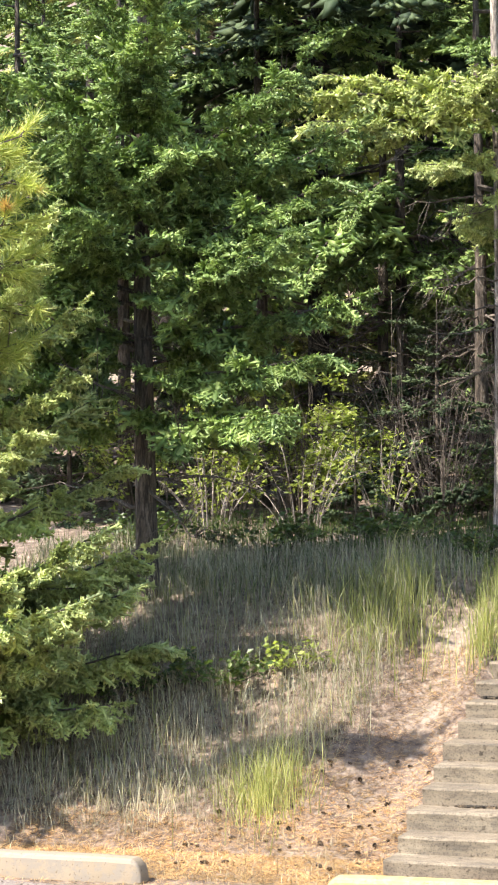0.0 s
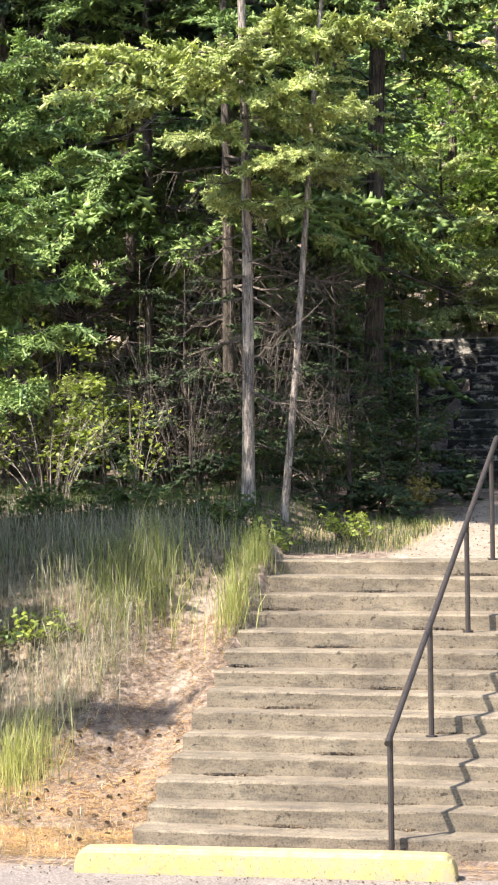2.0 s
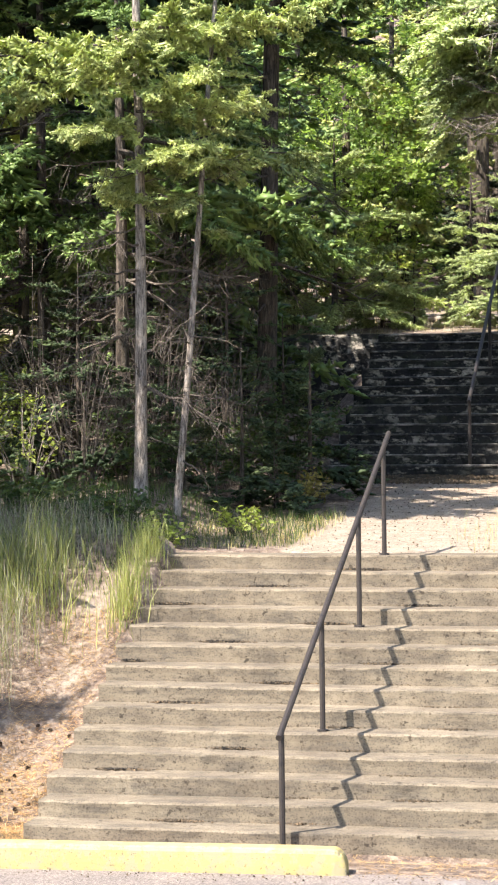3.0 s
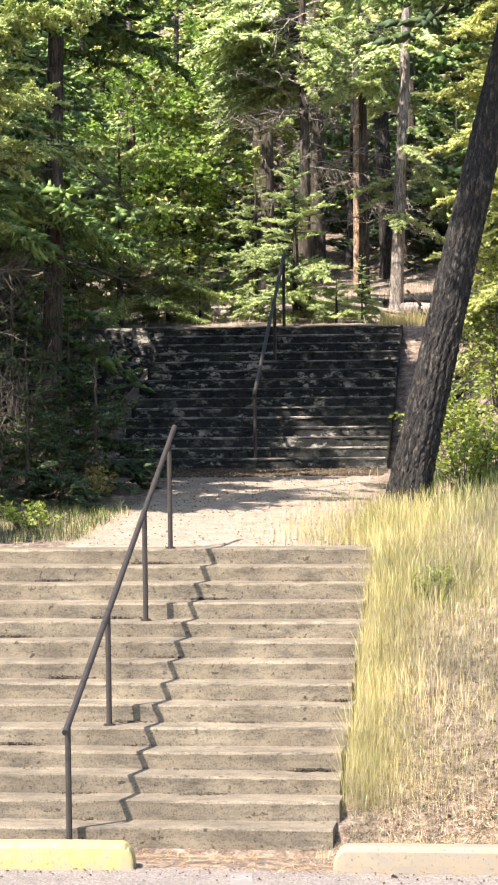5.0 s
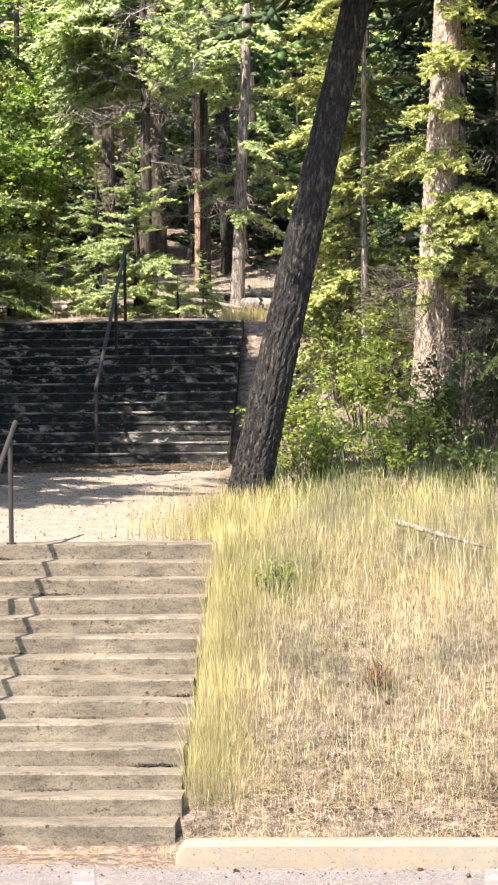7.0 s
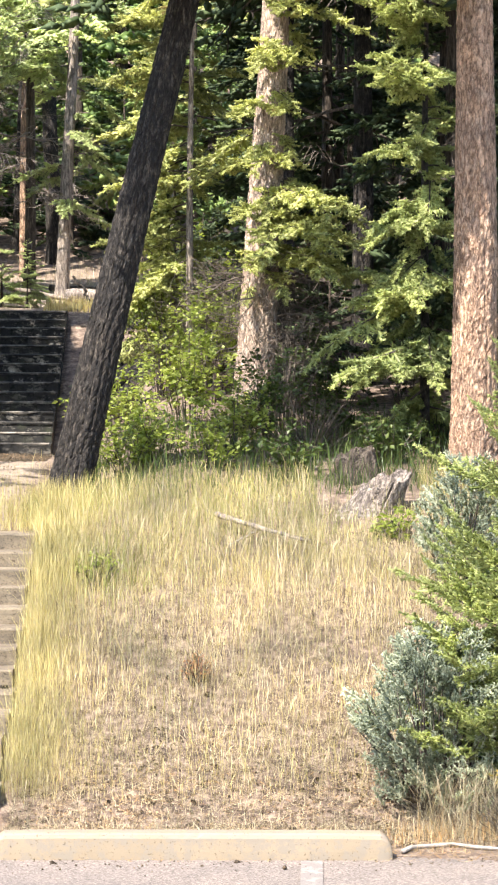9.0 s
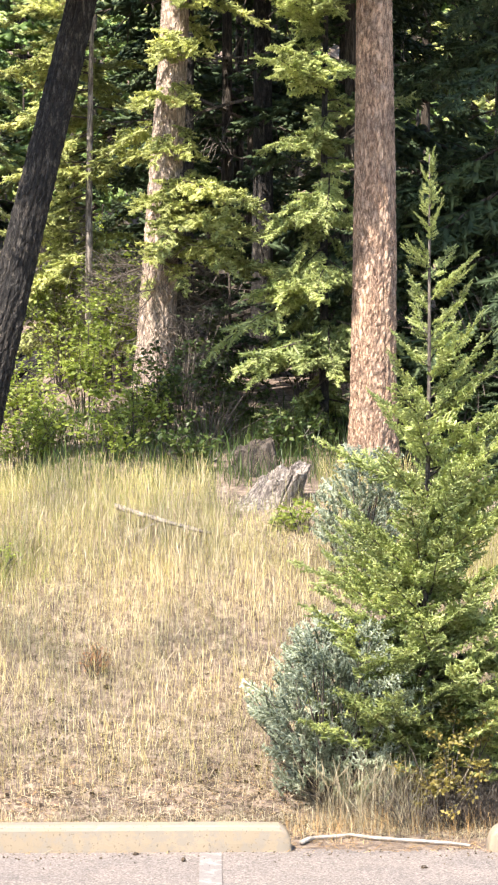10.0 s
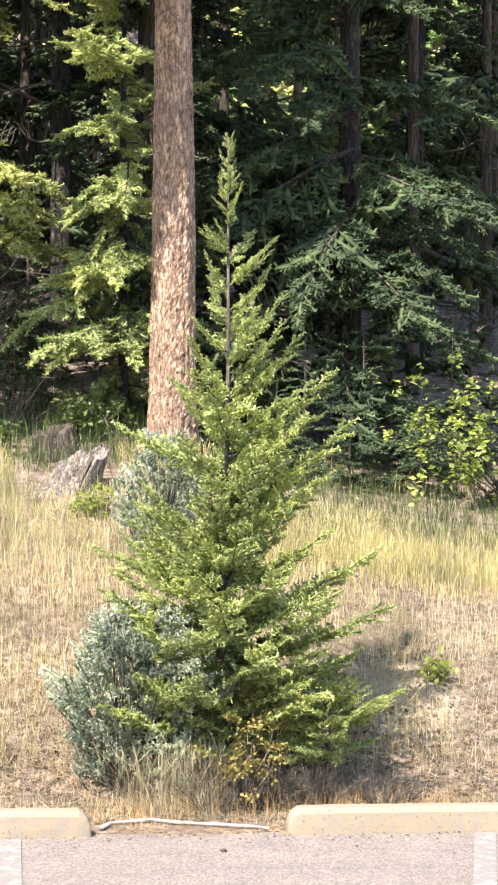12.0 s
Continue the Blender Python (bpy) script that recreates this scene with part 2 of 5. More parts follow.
M_STEEL.node_tree.nodes["Principled BSDF"].inputs["Roughness"].default_value = 0.6

# ---------------------------------------------------------------- mesh helpers
rng = np.random.default_rng(7)


def mesh_from(name, verts, tris, mat, smooth=False):
    """A triangle mesh from arrays."""
    me = bpy.data.meshes.new(name)
    v, f = np.asarray(verts, np.float32), np.asarray(tris, np.int32)
    k = f.shape[1]
    me.vertices.add(len(v))
    me.vertices.foreach_set("co", v.ravel())
    me.loops.add(f.size)
    me.loops.foreach_set("vertex_index", f.ravel())
    me.polygons.add(len(f))
    me.polygons.foreach_set("loop_start", np.arange(0, f.size, k, dtype=np.int32))
    me.polygons.foreach_set("loop_total", np.full(len(f), k, np.int32))
    me.polygons.foreach_set("use_smooth", np.full(len(f), smooth))
    me.materials.append(mat)
    me.update()
    me.validate()
    return me


def part_mesh(name, me, parent, label=""):
    ob = new(name, me)
    ob.parent = parent
    if name in ("branchwork", "dead_branchwork", "twig_mass", "foliage"):
        tagged(ob, kind="stuff")
    return tagged(ob, label) if label else ob


def part(name, bm, mat, parent=None, label="", smooth=False):
    me = bpy.data.meshes.new(name)
    for f in bm.faces:
        f.smooth = smooth
    bm.to_mesh(me)
    bm.free()
    me.materials.append(mat)
    ob = new(name, me)
    ob.parent = parent
    return tagged(ob, label) if label else ob


def empty(name, at=(0, 0, 0)):
    ob = new(name)
    ob.location = at
    ob.empty_display_size = 0.2
    return ob


def frames_from(axis, roll):
    """Rotation matrices whose local x runs along the axes, turned by roll round them."""
    a = axis / np.linalg.norm(axis, axis=1, keepdims=True)
    up = np.tile((0.0, 0.0, 1.0), (len(a), 1))
    up[np.abs(a[:, 2]) > 0.97] = (1, 0, 0)
    s = np.cross(up, a)
    s /= np.linalg.norm(s, axis=1, keepdims=True)
    u = np.cross(a, s)
    c, d = np.cos(roll)[:, None], np.sin(roll)[:, None]
    return np.stack([a, s * c + u * d, u * c - s * d], axis=2)


def spread(tv, tf, pos, rot, scale):
    """Copies of a template (verts, faces) at many places, as one array pair."""
    n, m = len(pos), len(tv)
    v = np.einsum("nij,mj->nmi", rot, tv) * np.asarray(scale).reshape(n, 1, 1) + pos[:, None, :]
    f = tf[None] + (np.arange(n) * m)[:, None, None]
    return v.reshape(-1, 3), f.reshape(-1, tf.shape[1])


def join(chunks):
    vs, fs, k = [], [], 0
    for v, f in chunks:
        vs.append(v)
        fs.append(f + k)
        k += len(v)
    return np.concatenate(vs), np.concatenate(fs)


def tube(points, radii, sides=6):
    """Tapered tube along points: quads given as triangles."""
    p, r = np.asarray(points, float), np.asarray(radii, float)
    d = np.gradient(p, axis=0)
    rot = frames_from(d, np.zeros(len(p)))
    a = np.linspace(0, 2 * np.pi, sides, endpoint=False)
    ring = rot[:, :, 1][:, None] * np.cos(a)[None, :, None] + rot[:, :, 2][:, None] * np.sin(a)[None, :, None]
    v = (p[:, None] + ring * r[:, None, None]).reshape(-1, 3)
    i = np.arange(len(p) - 1)[:, None] * sides
    j, k = np.arange(sides), (np.arange(sides) + 1) % sides
    q = np.stack([i + j, i + k, i + k + sides, i + j + sides], -1).reshape(-1, 4)
    f = np.concatenate([q[:, :3], q[:, [0, 2, 3]]])
    cap = np.stack([np.full(sides - 2, (len(p) - 1) * sides), (len(p) - 1) * sides + np.arange(1, sides - 1), (len(p) - 1) * sides + np.arange(2, sides)], -1)
    return v, np.concatenate([f, cap])


# ---------------------------------------------------------------- ground
def smooth(x, a, b):
    t = np.clip((x - a) / (b - a), 0, 1)
    return t * t * (3 - 2 * t)


ST_Y, RISE, RUN, STEPS = 17.10, 0.134, 0.3385, 14   # lower flight
ST_L, ST_R = -5.31, -1.47
UP_Y, UP_Z, UP_RISE, UP_RUN, UP_STEPS = 31.0, 2.36, 0.1315, 0.32, 15   # upper flight
UP_L, UP_R = -5.50, -1.93
TOP_Y = ST_Y + (STEPS - 1) * RUN
FAR = [(36.2, 4.33), (40, 4.68), (44, 5.25), (50, 6.6), (60, 9.2), (80, 15), (130, 30), (400, 90)]
P_LEFT = [(-300, 0), (16.7, 0), (17.5, 0.05), (19, 0.72), (21, 1.83), (22.3, 2.15), (26, 2.45), (31, 2.85), (36.0, 3.2), *FAR]
P_MID = [(-300, 0), (16.7, 0), (17.0, -0.06), (TOP_Y, 1.66), (TOP_Y + 0.3, 1.70), (TOP_Y + 0.33, 1.872), (26, 2.10), (30.9, 2.35), (31.2, 2.2), (35.5, 4.10), (36.0, 4.28), *FAR]
P_RIGHT = [(-300, 0), (16.7, 0), (17.2, 0.04), (18.5, 0.52), (20.5, 1.42), (22.2, 1.98), (24, 2.26), (27, 2.92), (31, 3.4), (36.0, 4.2), *FAR]


def profile(pts, y):
    return np.interp(y, [p[0] for p in pts], [p[1] for p in pts])


def wobble(x, y):
    return (np.sin(1.7 * x + 0.6 * y) * np.sin(1.3 * y - 0.4 * x) + 0.5 * np.sin(4.1 * x - 2.3 * y + 1) + 0.35 * np.sin(7.3 * y + 5.2 * x)) / 1.85


def ground_z(x, y):
    x, y = np.asarray(x, float), np.asarray(y, float)
    right = np.where(y < TOP_Y, smooth(x, ST_R - 0.05, ST_R + 0.10), smooth(x, -1.75, -0.2))
    left = np.where(y < TOP_Y + 0.3, smooth(-x, -ST_L - 0.08, -ST_L + 0.02), smooth(-x, 5.3, 6.3))
    z = profile(P_MID, y) * (1 - left) * (1 - right) + profile(P_LEFT, y) * left + profile(P_RIGHT, y) * right
    slope = smooth(y, 17.3, 19) * (1 - smooth(y, 60, 80))
    z = z - 0.34 * smooth(x, 3.0, 5.5) * smooth(y, 18, 22) * (1 - smooth(y, 26, 32))
    gully = np.exp(-((x + 5.78) / 0.38) ** 2) * smooth(y, 17.6, 18.8) * (1 - smooth(y, 20.8, 21.6))
    z = z - 0.20 * gully * left
    calm = np.where((x > UP_L - 0.2) & (x < ST_R + 0.4), 0.25, 1.0)
    return z + wobble(x, y) * 0.055 * slope * calm


def bare_mask(x, y):
    """Where the soil is trodden bare: the landing, the worn side path, the trail, the strip behind the wheel stops."""
    landing = smooth(y, TOP_Y, TOP_Y + 0.4) * (1 - smooth(y, 31.5, 33)) * smooth(x, -4.7, -4.0) * (1 - smooth(x, -2.3, -1.5))
    low = smooth(-y, -19.4, -17.2)
    path = np.exp(-((x + 5.74 + 0.55 * low) / (0.40 + 0.85 * low)) ** 4) * smooth(y, 16.6, 17.2) * (1 - smooth(y, 20.9, 21.4))
    # Trail gets little bare weight: darker soil stands in for shade on it.
    trail = smooth(x, -1.95, -1.6) * (1 - smooth(x, -0.7, -0.3)) * smooth(y, 29.5, 31)
    up = 0.75 * smooth(y, 36.2, 37.5)
    wash = np.exp(-((x - 4.0) / 0.5) ** 2) * np.exp(-((y - 18.6) / 0.7) ** 2)
    return np.clip(np.maximum.reduce([landing, 0.44 * path, 0.15 * trail * (y < 37), 0.8 * up * (1 - smooth(y, 43, 48)), wash]), 0, 1)


def axis_steps(*spans):
    out = [np.arange(a, b, s) for a, b, s in spans]
    return np.unique(np.concatenate(out).round(4))


gx = axis_steps((-400, -40, 40), (-40, -14, 2), (-14, 8, 0.10), (8, 40, 2), (40, 401, 40))
gy = axis_steps((-300, 0, 30), (0, 15, 3), (15, 26, 0.10), (26, 38, 0.2), (38, 70, 1), (70, 401, 30))
X, Y = np.meshgrid(gx, gy)
Z = ground_z(X, Y)
ii, jj = np.meshgrid(np.arange(len(gy) - 1), np.arange(len(gx) - 1), indexing="ij")
c0 = (ii * len(gx) + jj).ravel()
quads = np.stack([c0, c0 + 1, c0 + 1 + len(gx), c0 + len(gx)], -1)
gm = mesh_from("ground", np.stack([X, Y, Z], -1).reshape(-1, 3), quads, M_GROUND, True)
gm.attributes.new("bare", "FLOAT", "POINT").data.foreach_set("value", bare_mask(X, Y).astype(np.float32).ravel())
tagged(new("ground", gm), "sloping hillside soil with dry duff and bare dirt", "ground", kind="structure")

# parking lot
bm = bmesh.new()
ex = np.linspace(-60, 60, 601)
edge = 16.22 + 0.04 * np.sin(ex * 1.9) + 0.03 * np.sin(ex * 5.3 + 1)
front = [bm.verts.new((x, y, 0.006)) for x, y in zip(ex, edge)]
back = [bm.verts.new((x, -40, 0.006)) for x in ex]
for i in range(len(ex) - 1):
    bm.faces.new((back[i], back[i + 1], front[i + 1], front[i]))
    a, b = front[i], front[i + 1]
lot = part("parking_lot", bm, M_ASPHALT)
tagged(lot, "worn sunlit grey asphalt of a parking lot", "asphalt", kind="structure")


def stall_line(x):
    bm = bmesh.new()
    bmesh.ops.create_cube(bm, size=1, matrix=Matrix.LocRotScale((x * 13.6 / 16.1, 13.6, 0.011), Euler((0, 0, -math.atan(x / 16.1))), (0.145, 5.0, 0.004)))
    tagged(part("stall_line", bm, M_LINE), "worn white painted stall line on the asphalt", "road marking", "stall lines", "structure")


for lx in (-6.9, -2.0, 0.745, 3.98):
    stall_line(lx)

# ---------------------------------------------------------------- concrete stairs
def step_block(name, x0, x1, y, z, run, rise, mat, parent, rough, seed, segs=56):
    """One step: worn nosing, slightly uneven face, chipped edge."""
    r = np.random.default_rng(seed)
    xs = np.linspace(x0, x1, segs)
    chip = np.clip(r.normal(0, 1, segs), -1, 2.2) * rough
    wave = rough * 1.2 * np.sin(xs * 2.1 + seed) + chip * 0.5
    sag = rough * 0.8 * np.sin(xs * 1.1 + seed * 2)
    rows = [
        (y + 0.010 + wave, np.full(segs, z - rise - 0.16)),
        (y + 0.004 + wave * 0.6, z - rise * 0.5 + sag * 0),
        (y + wave * 0.8, z - 0.013 - np.abs(chip) * 0.9 + sag),
        (y + 0.004 + np.abs(chip) * 0.8, z - 0.003 - np.abs(chip) * 0.3 + sag),
        (y + 0.014 + np.abs(chip), z + sag),
        (np.full(segs, y + run * 0.6), z + sag - 0.002),
        (np.full(segs, y + run + 0.05), z + sag),
        (np.full(segs, y + run + 0.05), np.full(segs, z - rise - 0.16)),
    ]
    v = np.stack([np.stack([xs, np.broadcast_to(a, segs), np.broadcast_to(b, segs)], -1) for a, b in rows])
    k = len(rows)
    i, j = np.meshgrid(np.arange(k), np.arange(segs - 1), indexing="ij")
    n = (i + 1) % k
    q = np.stack([i * segs + j, i * segs + j + 1, n * segs + j + 1, n * segs + j], -1).reshape(-1, 4)
    bm = bmesh.new()
    bv = [bm.verts.new(p) for p in v.reshape(-1, 3)]
    for f in q:
        bm.faces.new([bv[a] for a in f])
    bm.faces.new([bv[a * segs] for a in range(k)])
    bm.faces.new([bv[a * segs + segs - 1] for a in reversed(range(k))])
    bmesh.ops.recalc_face_normals(bm, faces=bm.faces)
    return part(name, bm, mat, parent)


stairs = tagged(empty("lower_stairs", (0, 0, 0)), "weathered tan concrete stairs of fourteen steps in sun", "stairs", kind="structure")
for k in range(STEPS):
    step_block("step", ST_L + 0.02 * math.sin(k * 2.3), ST_R + 0.02 * math.sin(k * 1.7), ST_Y + k * RUN, (k + 1) * RISE, RUN, RISE, M_CONCRETE, stairs, 0.006, k + 1)

upper = tagged(empty("upper_stairs", (0, 0, 0)), "mossy stained concrete stairs, tree shade painted into the dark tone", "stairs", kind="structure")
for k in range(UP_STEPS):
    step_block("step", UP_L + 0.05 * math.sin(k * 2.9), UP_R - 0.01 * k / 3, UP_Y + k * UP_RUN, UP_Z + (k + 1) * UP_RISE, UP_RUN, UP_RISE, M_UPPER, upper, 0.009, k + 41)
for k in range(UP_STEPS):
    # paler strip added along each step so that its edge shows
    x0, x1 = UP_L + 0.05 * math.sin(k * 2.9) + 0.02, UP_R - 0.01 * k / 3 - 0.02
    r = random.Random(k)
    bm = bmesh.new()
    rows = []
    for i in range(41):
        x, lip = x0 + (x1 - x0) * i / 40, 0.012 + 0.016 * r.random()
        y, z = UP_Y + k * UP_RUN, UP_Z + (k + 1) * UP_RISE
        rows.append([bm.verts.new(p) for p in ((x, y - 0.010, z - lip), (x, y - 0.014, z - 0.004), (x, y + 0.004, z + 0.009), (x, y + 0.04, z + 0.009), (x, y + 0.04, z - lip))])
    for a, b in zip(rows, rows[1:]):
        for i in range(5):
            bm.faces.new((a[i], b[i], b[(i + 1) % 5], a[(i + 1) % 5]))
    bm.faces.new(rows[0])
    bm.faces.new(list(reversed(rows[-1])))
    bmesh.ops.recalc_face_normals(bm, faces=bm.faces)
    part("nosing", bm, M_EDGE, upper, "paler concrete edge strip")
bm = bmesh.new()
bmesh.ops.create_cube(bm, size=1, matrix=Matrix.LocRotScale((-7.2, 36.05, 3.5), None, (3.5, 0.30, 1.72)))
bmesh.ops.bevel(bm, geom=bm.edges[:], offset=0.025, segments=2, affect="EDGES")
tagged(part("retaining_wall", bm, M_UPPER), "stained concrete retaining wall beside the upper stairs, shade painted in dark", "wall", kind="structure")


# ---------------------------------------------------------------- handrails
def rail_tube(name, pts, radius, parent, sides=10):
    v, f = tube(pts, [radius] * len(pts), sides)
    bm = bmesh.new()
    bv = [bm.verts.new(p) for p in v]
    for a in f:
        bm.faces.new([bv[i] for i in a])
    bm.faces.new([bv[i] for i in reversed(range(sides))])
    bmesh.ops.recalc_face_normals(bm, faces=bm.faces)
    return part(name, bm, M_STEEL, parent, smooth=False)


def handrail(name, a, b, feet, radius, label):
    h = tagged(empty(name, (a[0], a[1], 0)), label, "handrail")
    shift = Vector((a[0], a[1], 0))
    A, B = Vector(a) - shift, Vector(b) - shift
    n = 9
    pts = [A.lerp(B, i / (n - 1)) for i in range(n)]
    rail_tube("rail", pts, radius, h)
    for y, z in feet:
        t = (y - a[1]) / (b[1] - a[1])
        top = A.lerp(B, t)
        foot = Vector((top.x + 0.004, top.y, z))
        rail_tube("post", [foot, foot.lerp(top, 0.33), foot.lerp(top, 0.66), top], radius * 0.92, h, 8)
        v, f = tube([foot + Vector((0, 0, -0.02)), foot + Vector((0, 0, 0.012))], [radius * 1.9] * 2, 10)
        part_mesh("foot_plate", mesh_from("foot_plate", v, f, M_STEEL), h)
    return h


handrail("stair_handrail", (-3.355, 16.93, 0.83), (-3.30, 21.92, 2.965),
         [(17.02, 0.0), (ST_Y + 4 * RUN + 0.13, 5 * RISE), (ST_Y + 9 * RUN + 0.13, 10 * RISE), (TOP_Y + 0.10, 14 * RISE)], 0.024,
         "dark brown painted steel pipe handrail on the concrete stairs")
handrail("upper_handrail", (-3.63, 31.0, 3.30), (-3.76, 36.1, 5.42),
         [(31.08, UP_Z), (34.3, UP_Z + 11 * UP_RISE), (36.0, 4.33)], 0.026, "black steel pipe handrail on the shaded upper stairs")


# ---------------------------------------------------------------- wheel stops
def wheel_stop(x0, x1, y, turn, mat, label, seed, h=0.175):
    r = random.Random(seed)
    L = x1 - x0
    bm = bmesh.new()
    n = 72
    rows = []
    for i in range(n + 1):
        s = 0.5 - 0.5 * math.cos(math.pi * i / n) if i < 9 or i > n - 9 else i / n
        x = -L / 2 + L * s
        e = min(s, 1 - s) * L
        k = min(1.0, e / 0.11)
        ht = h * (0.22 + 0.78 * math.sqrt(1 - (1 - k) ** 2))
        w = 0.80 + 0.20 * math.sqrt(1 - (1 - k) ** 2)
        j = lambda a: r.uniform(-a, a)
        chip = 0.010 * max(0.0, r.gauss(0, 1) - 1.2)
        prof = [(-0.098 * w, -0.01), (-0.096 * w, ht * 0.30), (-0.090 * w, ht * 0.80), (-0.080 * w, ht * 0.93 - chip), (-0.062 * w, ht - chip * 0.5), (0.062 * w, ht), (0.080 * w, ht * 0.93), (0.098 * w, -0.01)]
        rows.append([bm.verts.new((x, py + j(0.0007), pz + (j(0.0009) if pz > 0 else 0))) for py, pz in prof])
    for a, b in zip(rows, rows[1:]):
        for i in range(len(a) - 1):
            bm.faces.new((a[i], b[i], b[i + 1], a[i + 1]))
    bm.faces.new(rows[0])
    bm.faces.new(list(reversed(rows[-1])))
    bmesh.ops.recalc_face_normals(bm, faces=bm.faces)
    ob = part("wheel_stop", bm, mat)
    ob.matrix_world = pose((x0 + x1) / 2, y, 0.008, 0, 0, turn)
    return tagged(ob, label, "wheel stop", "wheel stops")


wheel_stop(-5.42, -2.75, 16.20, 3.0, M_YELLOW, "yellow painted concrete wheel stop before the stairs", 1)
wheel_stop(-1.39, 1.29, 16.25, 0.0, M_CREAM, "bleached pale yellow concrete wheel stop, chipped edges", 2)
wheel_stop(2.62, 5.25, 16.15, -2.0, M_CREAM, "bleached cream concrete wheel stop below the young fir", 3)
wheel_stop(-9.55, -6.93, 16.42, 1.0, M_CREAM, "bleached white concrete wheel stop at the grass bank", 4)


# ---------------------------------------------------------------- foliage templates
def needle_tris(base, dirs, length, width, r, face=(0, 0, 0), loose=1.0):
    """One thin triangle a needle bundle; face: the way that the frond's upper side looks."""
    n = len(base)
    side = np.cross(dirs, r.normal(size=(n, 3)) * loose + np.array(face))
    side /= np.linalg.norm(side, axis=1, keepdims=True) + 1e-9
    w = (width * r.uniform(0.7, 1.3, n))[:, None] * side * 0.5
    tip = base + dirs * (length * r.uniform(0.7, 1.25, n))[:, None]
    v = np.stack([base - w, base + w, tip], 1).reshape(-1, 3)
    return v, np.arange(3 * n).reshape(-1, 3)


def brush(seed, sides, rings, needles, rad, reach):
    """One needled twig, one long, along x: a tapered body of packed needles with single needle tips standing off it."""
    r = np.random.default_rng(seed)
    a = np.arange(sides) * 2 * np.pi / sides + r.uniform(0, 1)
    v, f = [np.array((0.0, 0, 0))], []
    for x, k in rings:
        for t in a:
            v.append(np.array((x + r.uniform(-0.05, 0.05), math.cos(t) * rad * k * r.uniform(0.8, 1.2), math.sin(t) * rad * k * r.uniform(0.8, 1.2))))
    tip = len(v)
    v.append(np.array((1.0, 0, 0)))
    for j in range(sides):
        n = (j + 1) % sides
        f.append((0, 1 + n, 1 + j))
        for q in range(len(rings) - 1):
            o = 1 + q * sides
            f += [(o + j, o + n, o + sides + n), (o + j, o + sides + n, o + sides + j)]
        o = 1 + (len(rings) - 1) * sides
        f.append((o + j, o + n, tip))
    for k in range(needles):
        j = 1 + (k * 5 + int(r.integers(0, 3))) % (tip - 1)
        p = v[j]
        out = np.array((0, p[1], p[2])) / (math.hypot(p[1], p[2]) + 1e-9) + r.normal(0, 0.35, 3)
        d = np.array((r.uniform(0.4, 1.1), 0, 0)) + out
        v += [p + np.array((0.13, 0, 0)) + r.normal(0, 0.03, 3), p + d / np.linalg.norm(d) * reach * r.uniform(0.7, 1.3)]
        f.append((j, len(v) - 2, len(v) - 1))
    return np.array(v), np.array(f)


def spray(seed, pairs, brushes, reach=0.42, hang=(-0.45, 0.12)):
    """A frond one long, along x: needled side twigs down both sides, hanging a little."""
    r = np.random.default_rng(seed)
    at, way, size = [np.zeros(3), np.array((0.5, 0, 0))], [np.array((1.0, 0, 0)), np.array((1.0, 0, 0.05))], [0.62, 0.5]
    for i in range(pairs):
        t = 0.08 + 0.80 * i / pairs
        for s in (-1, 1):
            a = s * (math.radians(54) - 0.25 * t + r.uniform(-0.2, 0.2))
            at.append(np.array((t + r.uniform(-0.04, 0.04), 0, 0)))
            way.append(np.array((math.cos(a), math.sin(a), r.uniform(*hang))))
            size.append(reach * (1.08 - t) ** 0.7 * r.uniform(0.75, 1.2) + 0.06)
    at, way, size = np.array(at), np.array(way), np.array(size)
    rot = frames_from(way, r.uniform(-3, 3, len(at)))
    pick = r.integers(0, len(brushes), len(at))
    return join([spread(*brushes[i], at[pick == i], rot[pick == i], size[pick == i]) for i in range(len(brushes)) if (pick == i).any()])


def bough(seed, sprays, tpl, start=0.22, rise=0.05, droop=0.22, size=0.42, roll=0.6, lift=(-0.50, 0.45)):
    """A bough one long, along x: fronds down both sides. Returns needles and the bare limb."""
    r = np.random.default_rng(seed)
    chunks, limb = [], []
    curve = lambda t: np.stack([t, 0.05 * np.sin(3 * t + seed), rise * t - droop * t * t], -1)
    t = start + (1 - start) * (np.arange(sprays) + r.uniform(-0.3, 0.3, sprays)) / sprays
    t = np.clip(t, start, 0.98)
    side = np.where(np.arange(sprays) % 2 == 0, 1.0, -1.0)
    ang = side * np.radians(62 - 32 * t + r.uniform(-12, 12, sprays))
    ang[-1] = 0
    L = size * (1.08 - 0.62 * t) * r.uniform(0.75, 1.2, sprays) * np.clip((t - start) / 0.12 + 0.55, 0, 1)
    d = np.stack([np.cos(ang), np.sin(ang), r.uniform(*lift, sprays)], -1)
    rot = frames_from(d, r.uniform(-roll, roll, sprays))
    pick = r.integers(0, len(tpl), sprays)
    pos = curve(t)
    for i in range(len(tpl)):
        m = pick == i
        if m.any():
            chunks.append(spread(*tpl[i], pos[m], rot[m], L[m]))
    tt = np.linspace(0, 0.97, 6)
    limb.append(tube(curve(tt), 0.010 * (1 - tt) + 0.0015, 4))
    for i in range(0, sprays if sprays > 20 else 0, 2):
        q = np.stack([pos[i], pos[i] + d[i] * L[i] * 0.75])
        limb.append(tube(q, [0.0045, 0.0015], 3))
    return join(chunks), join(limb)


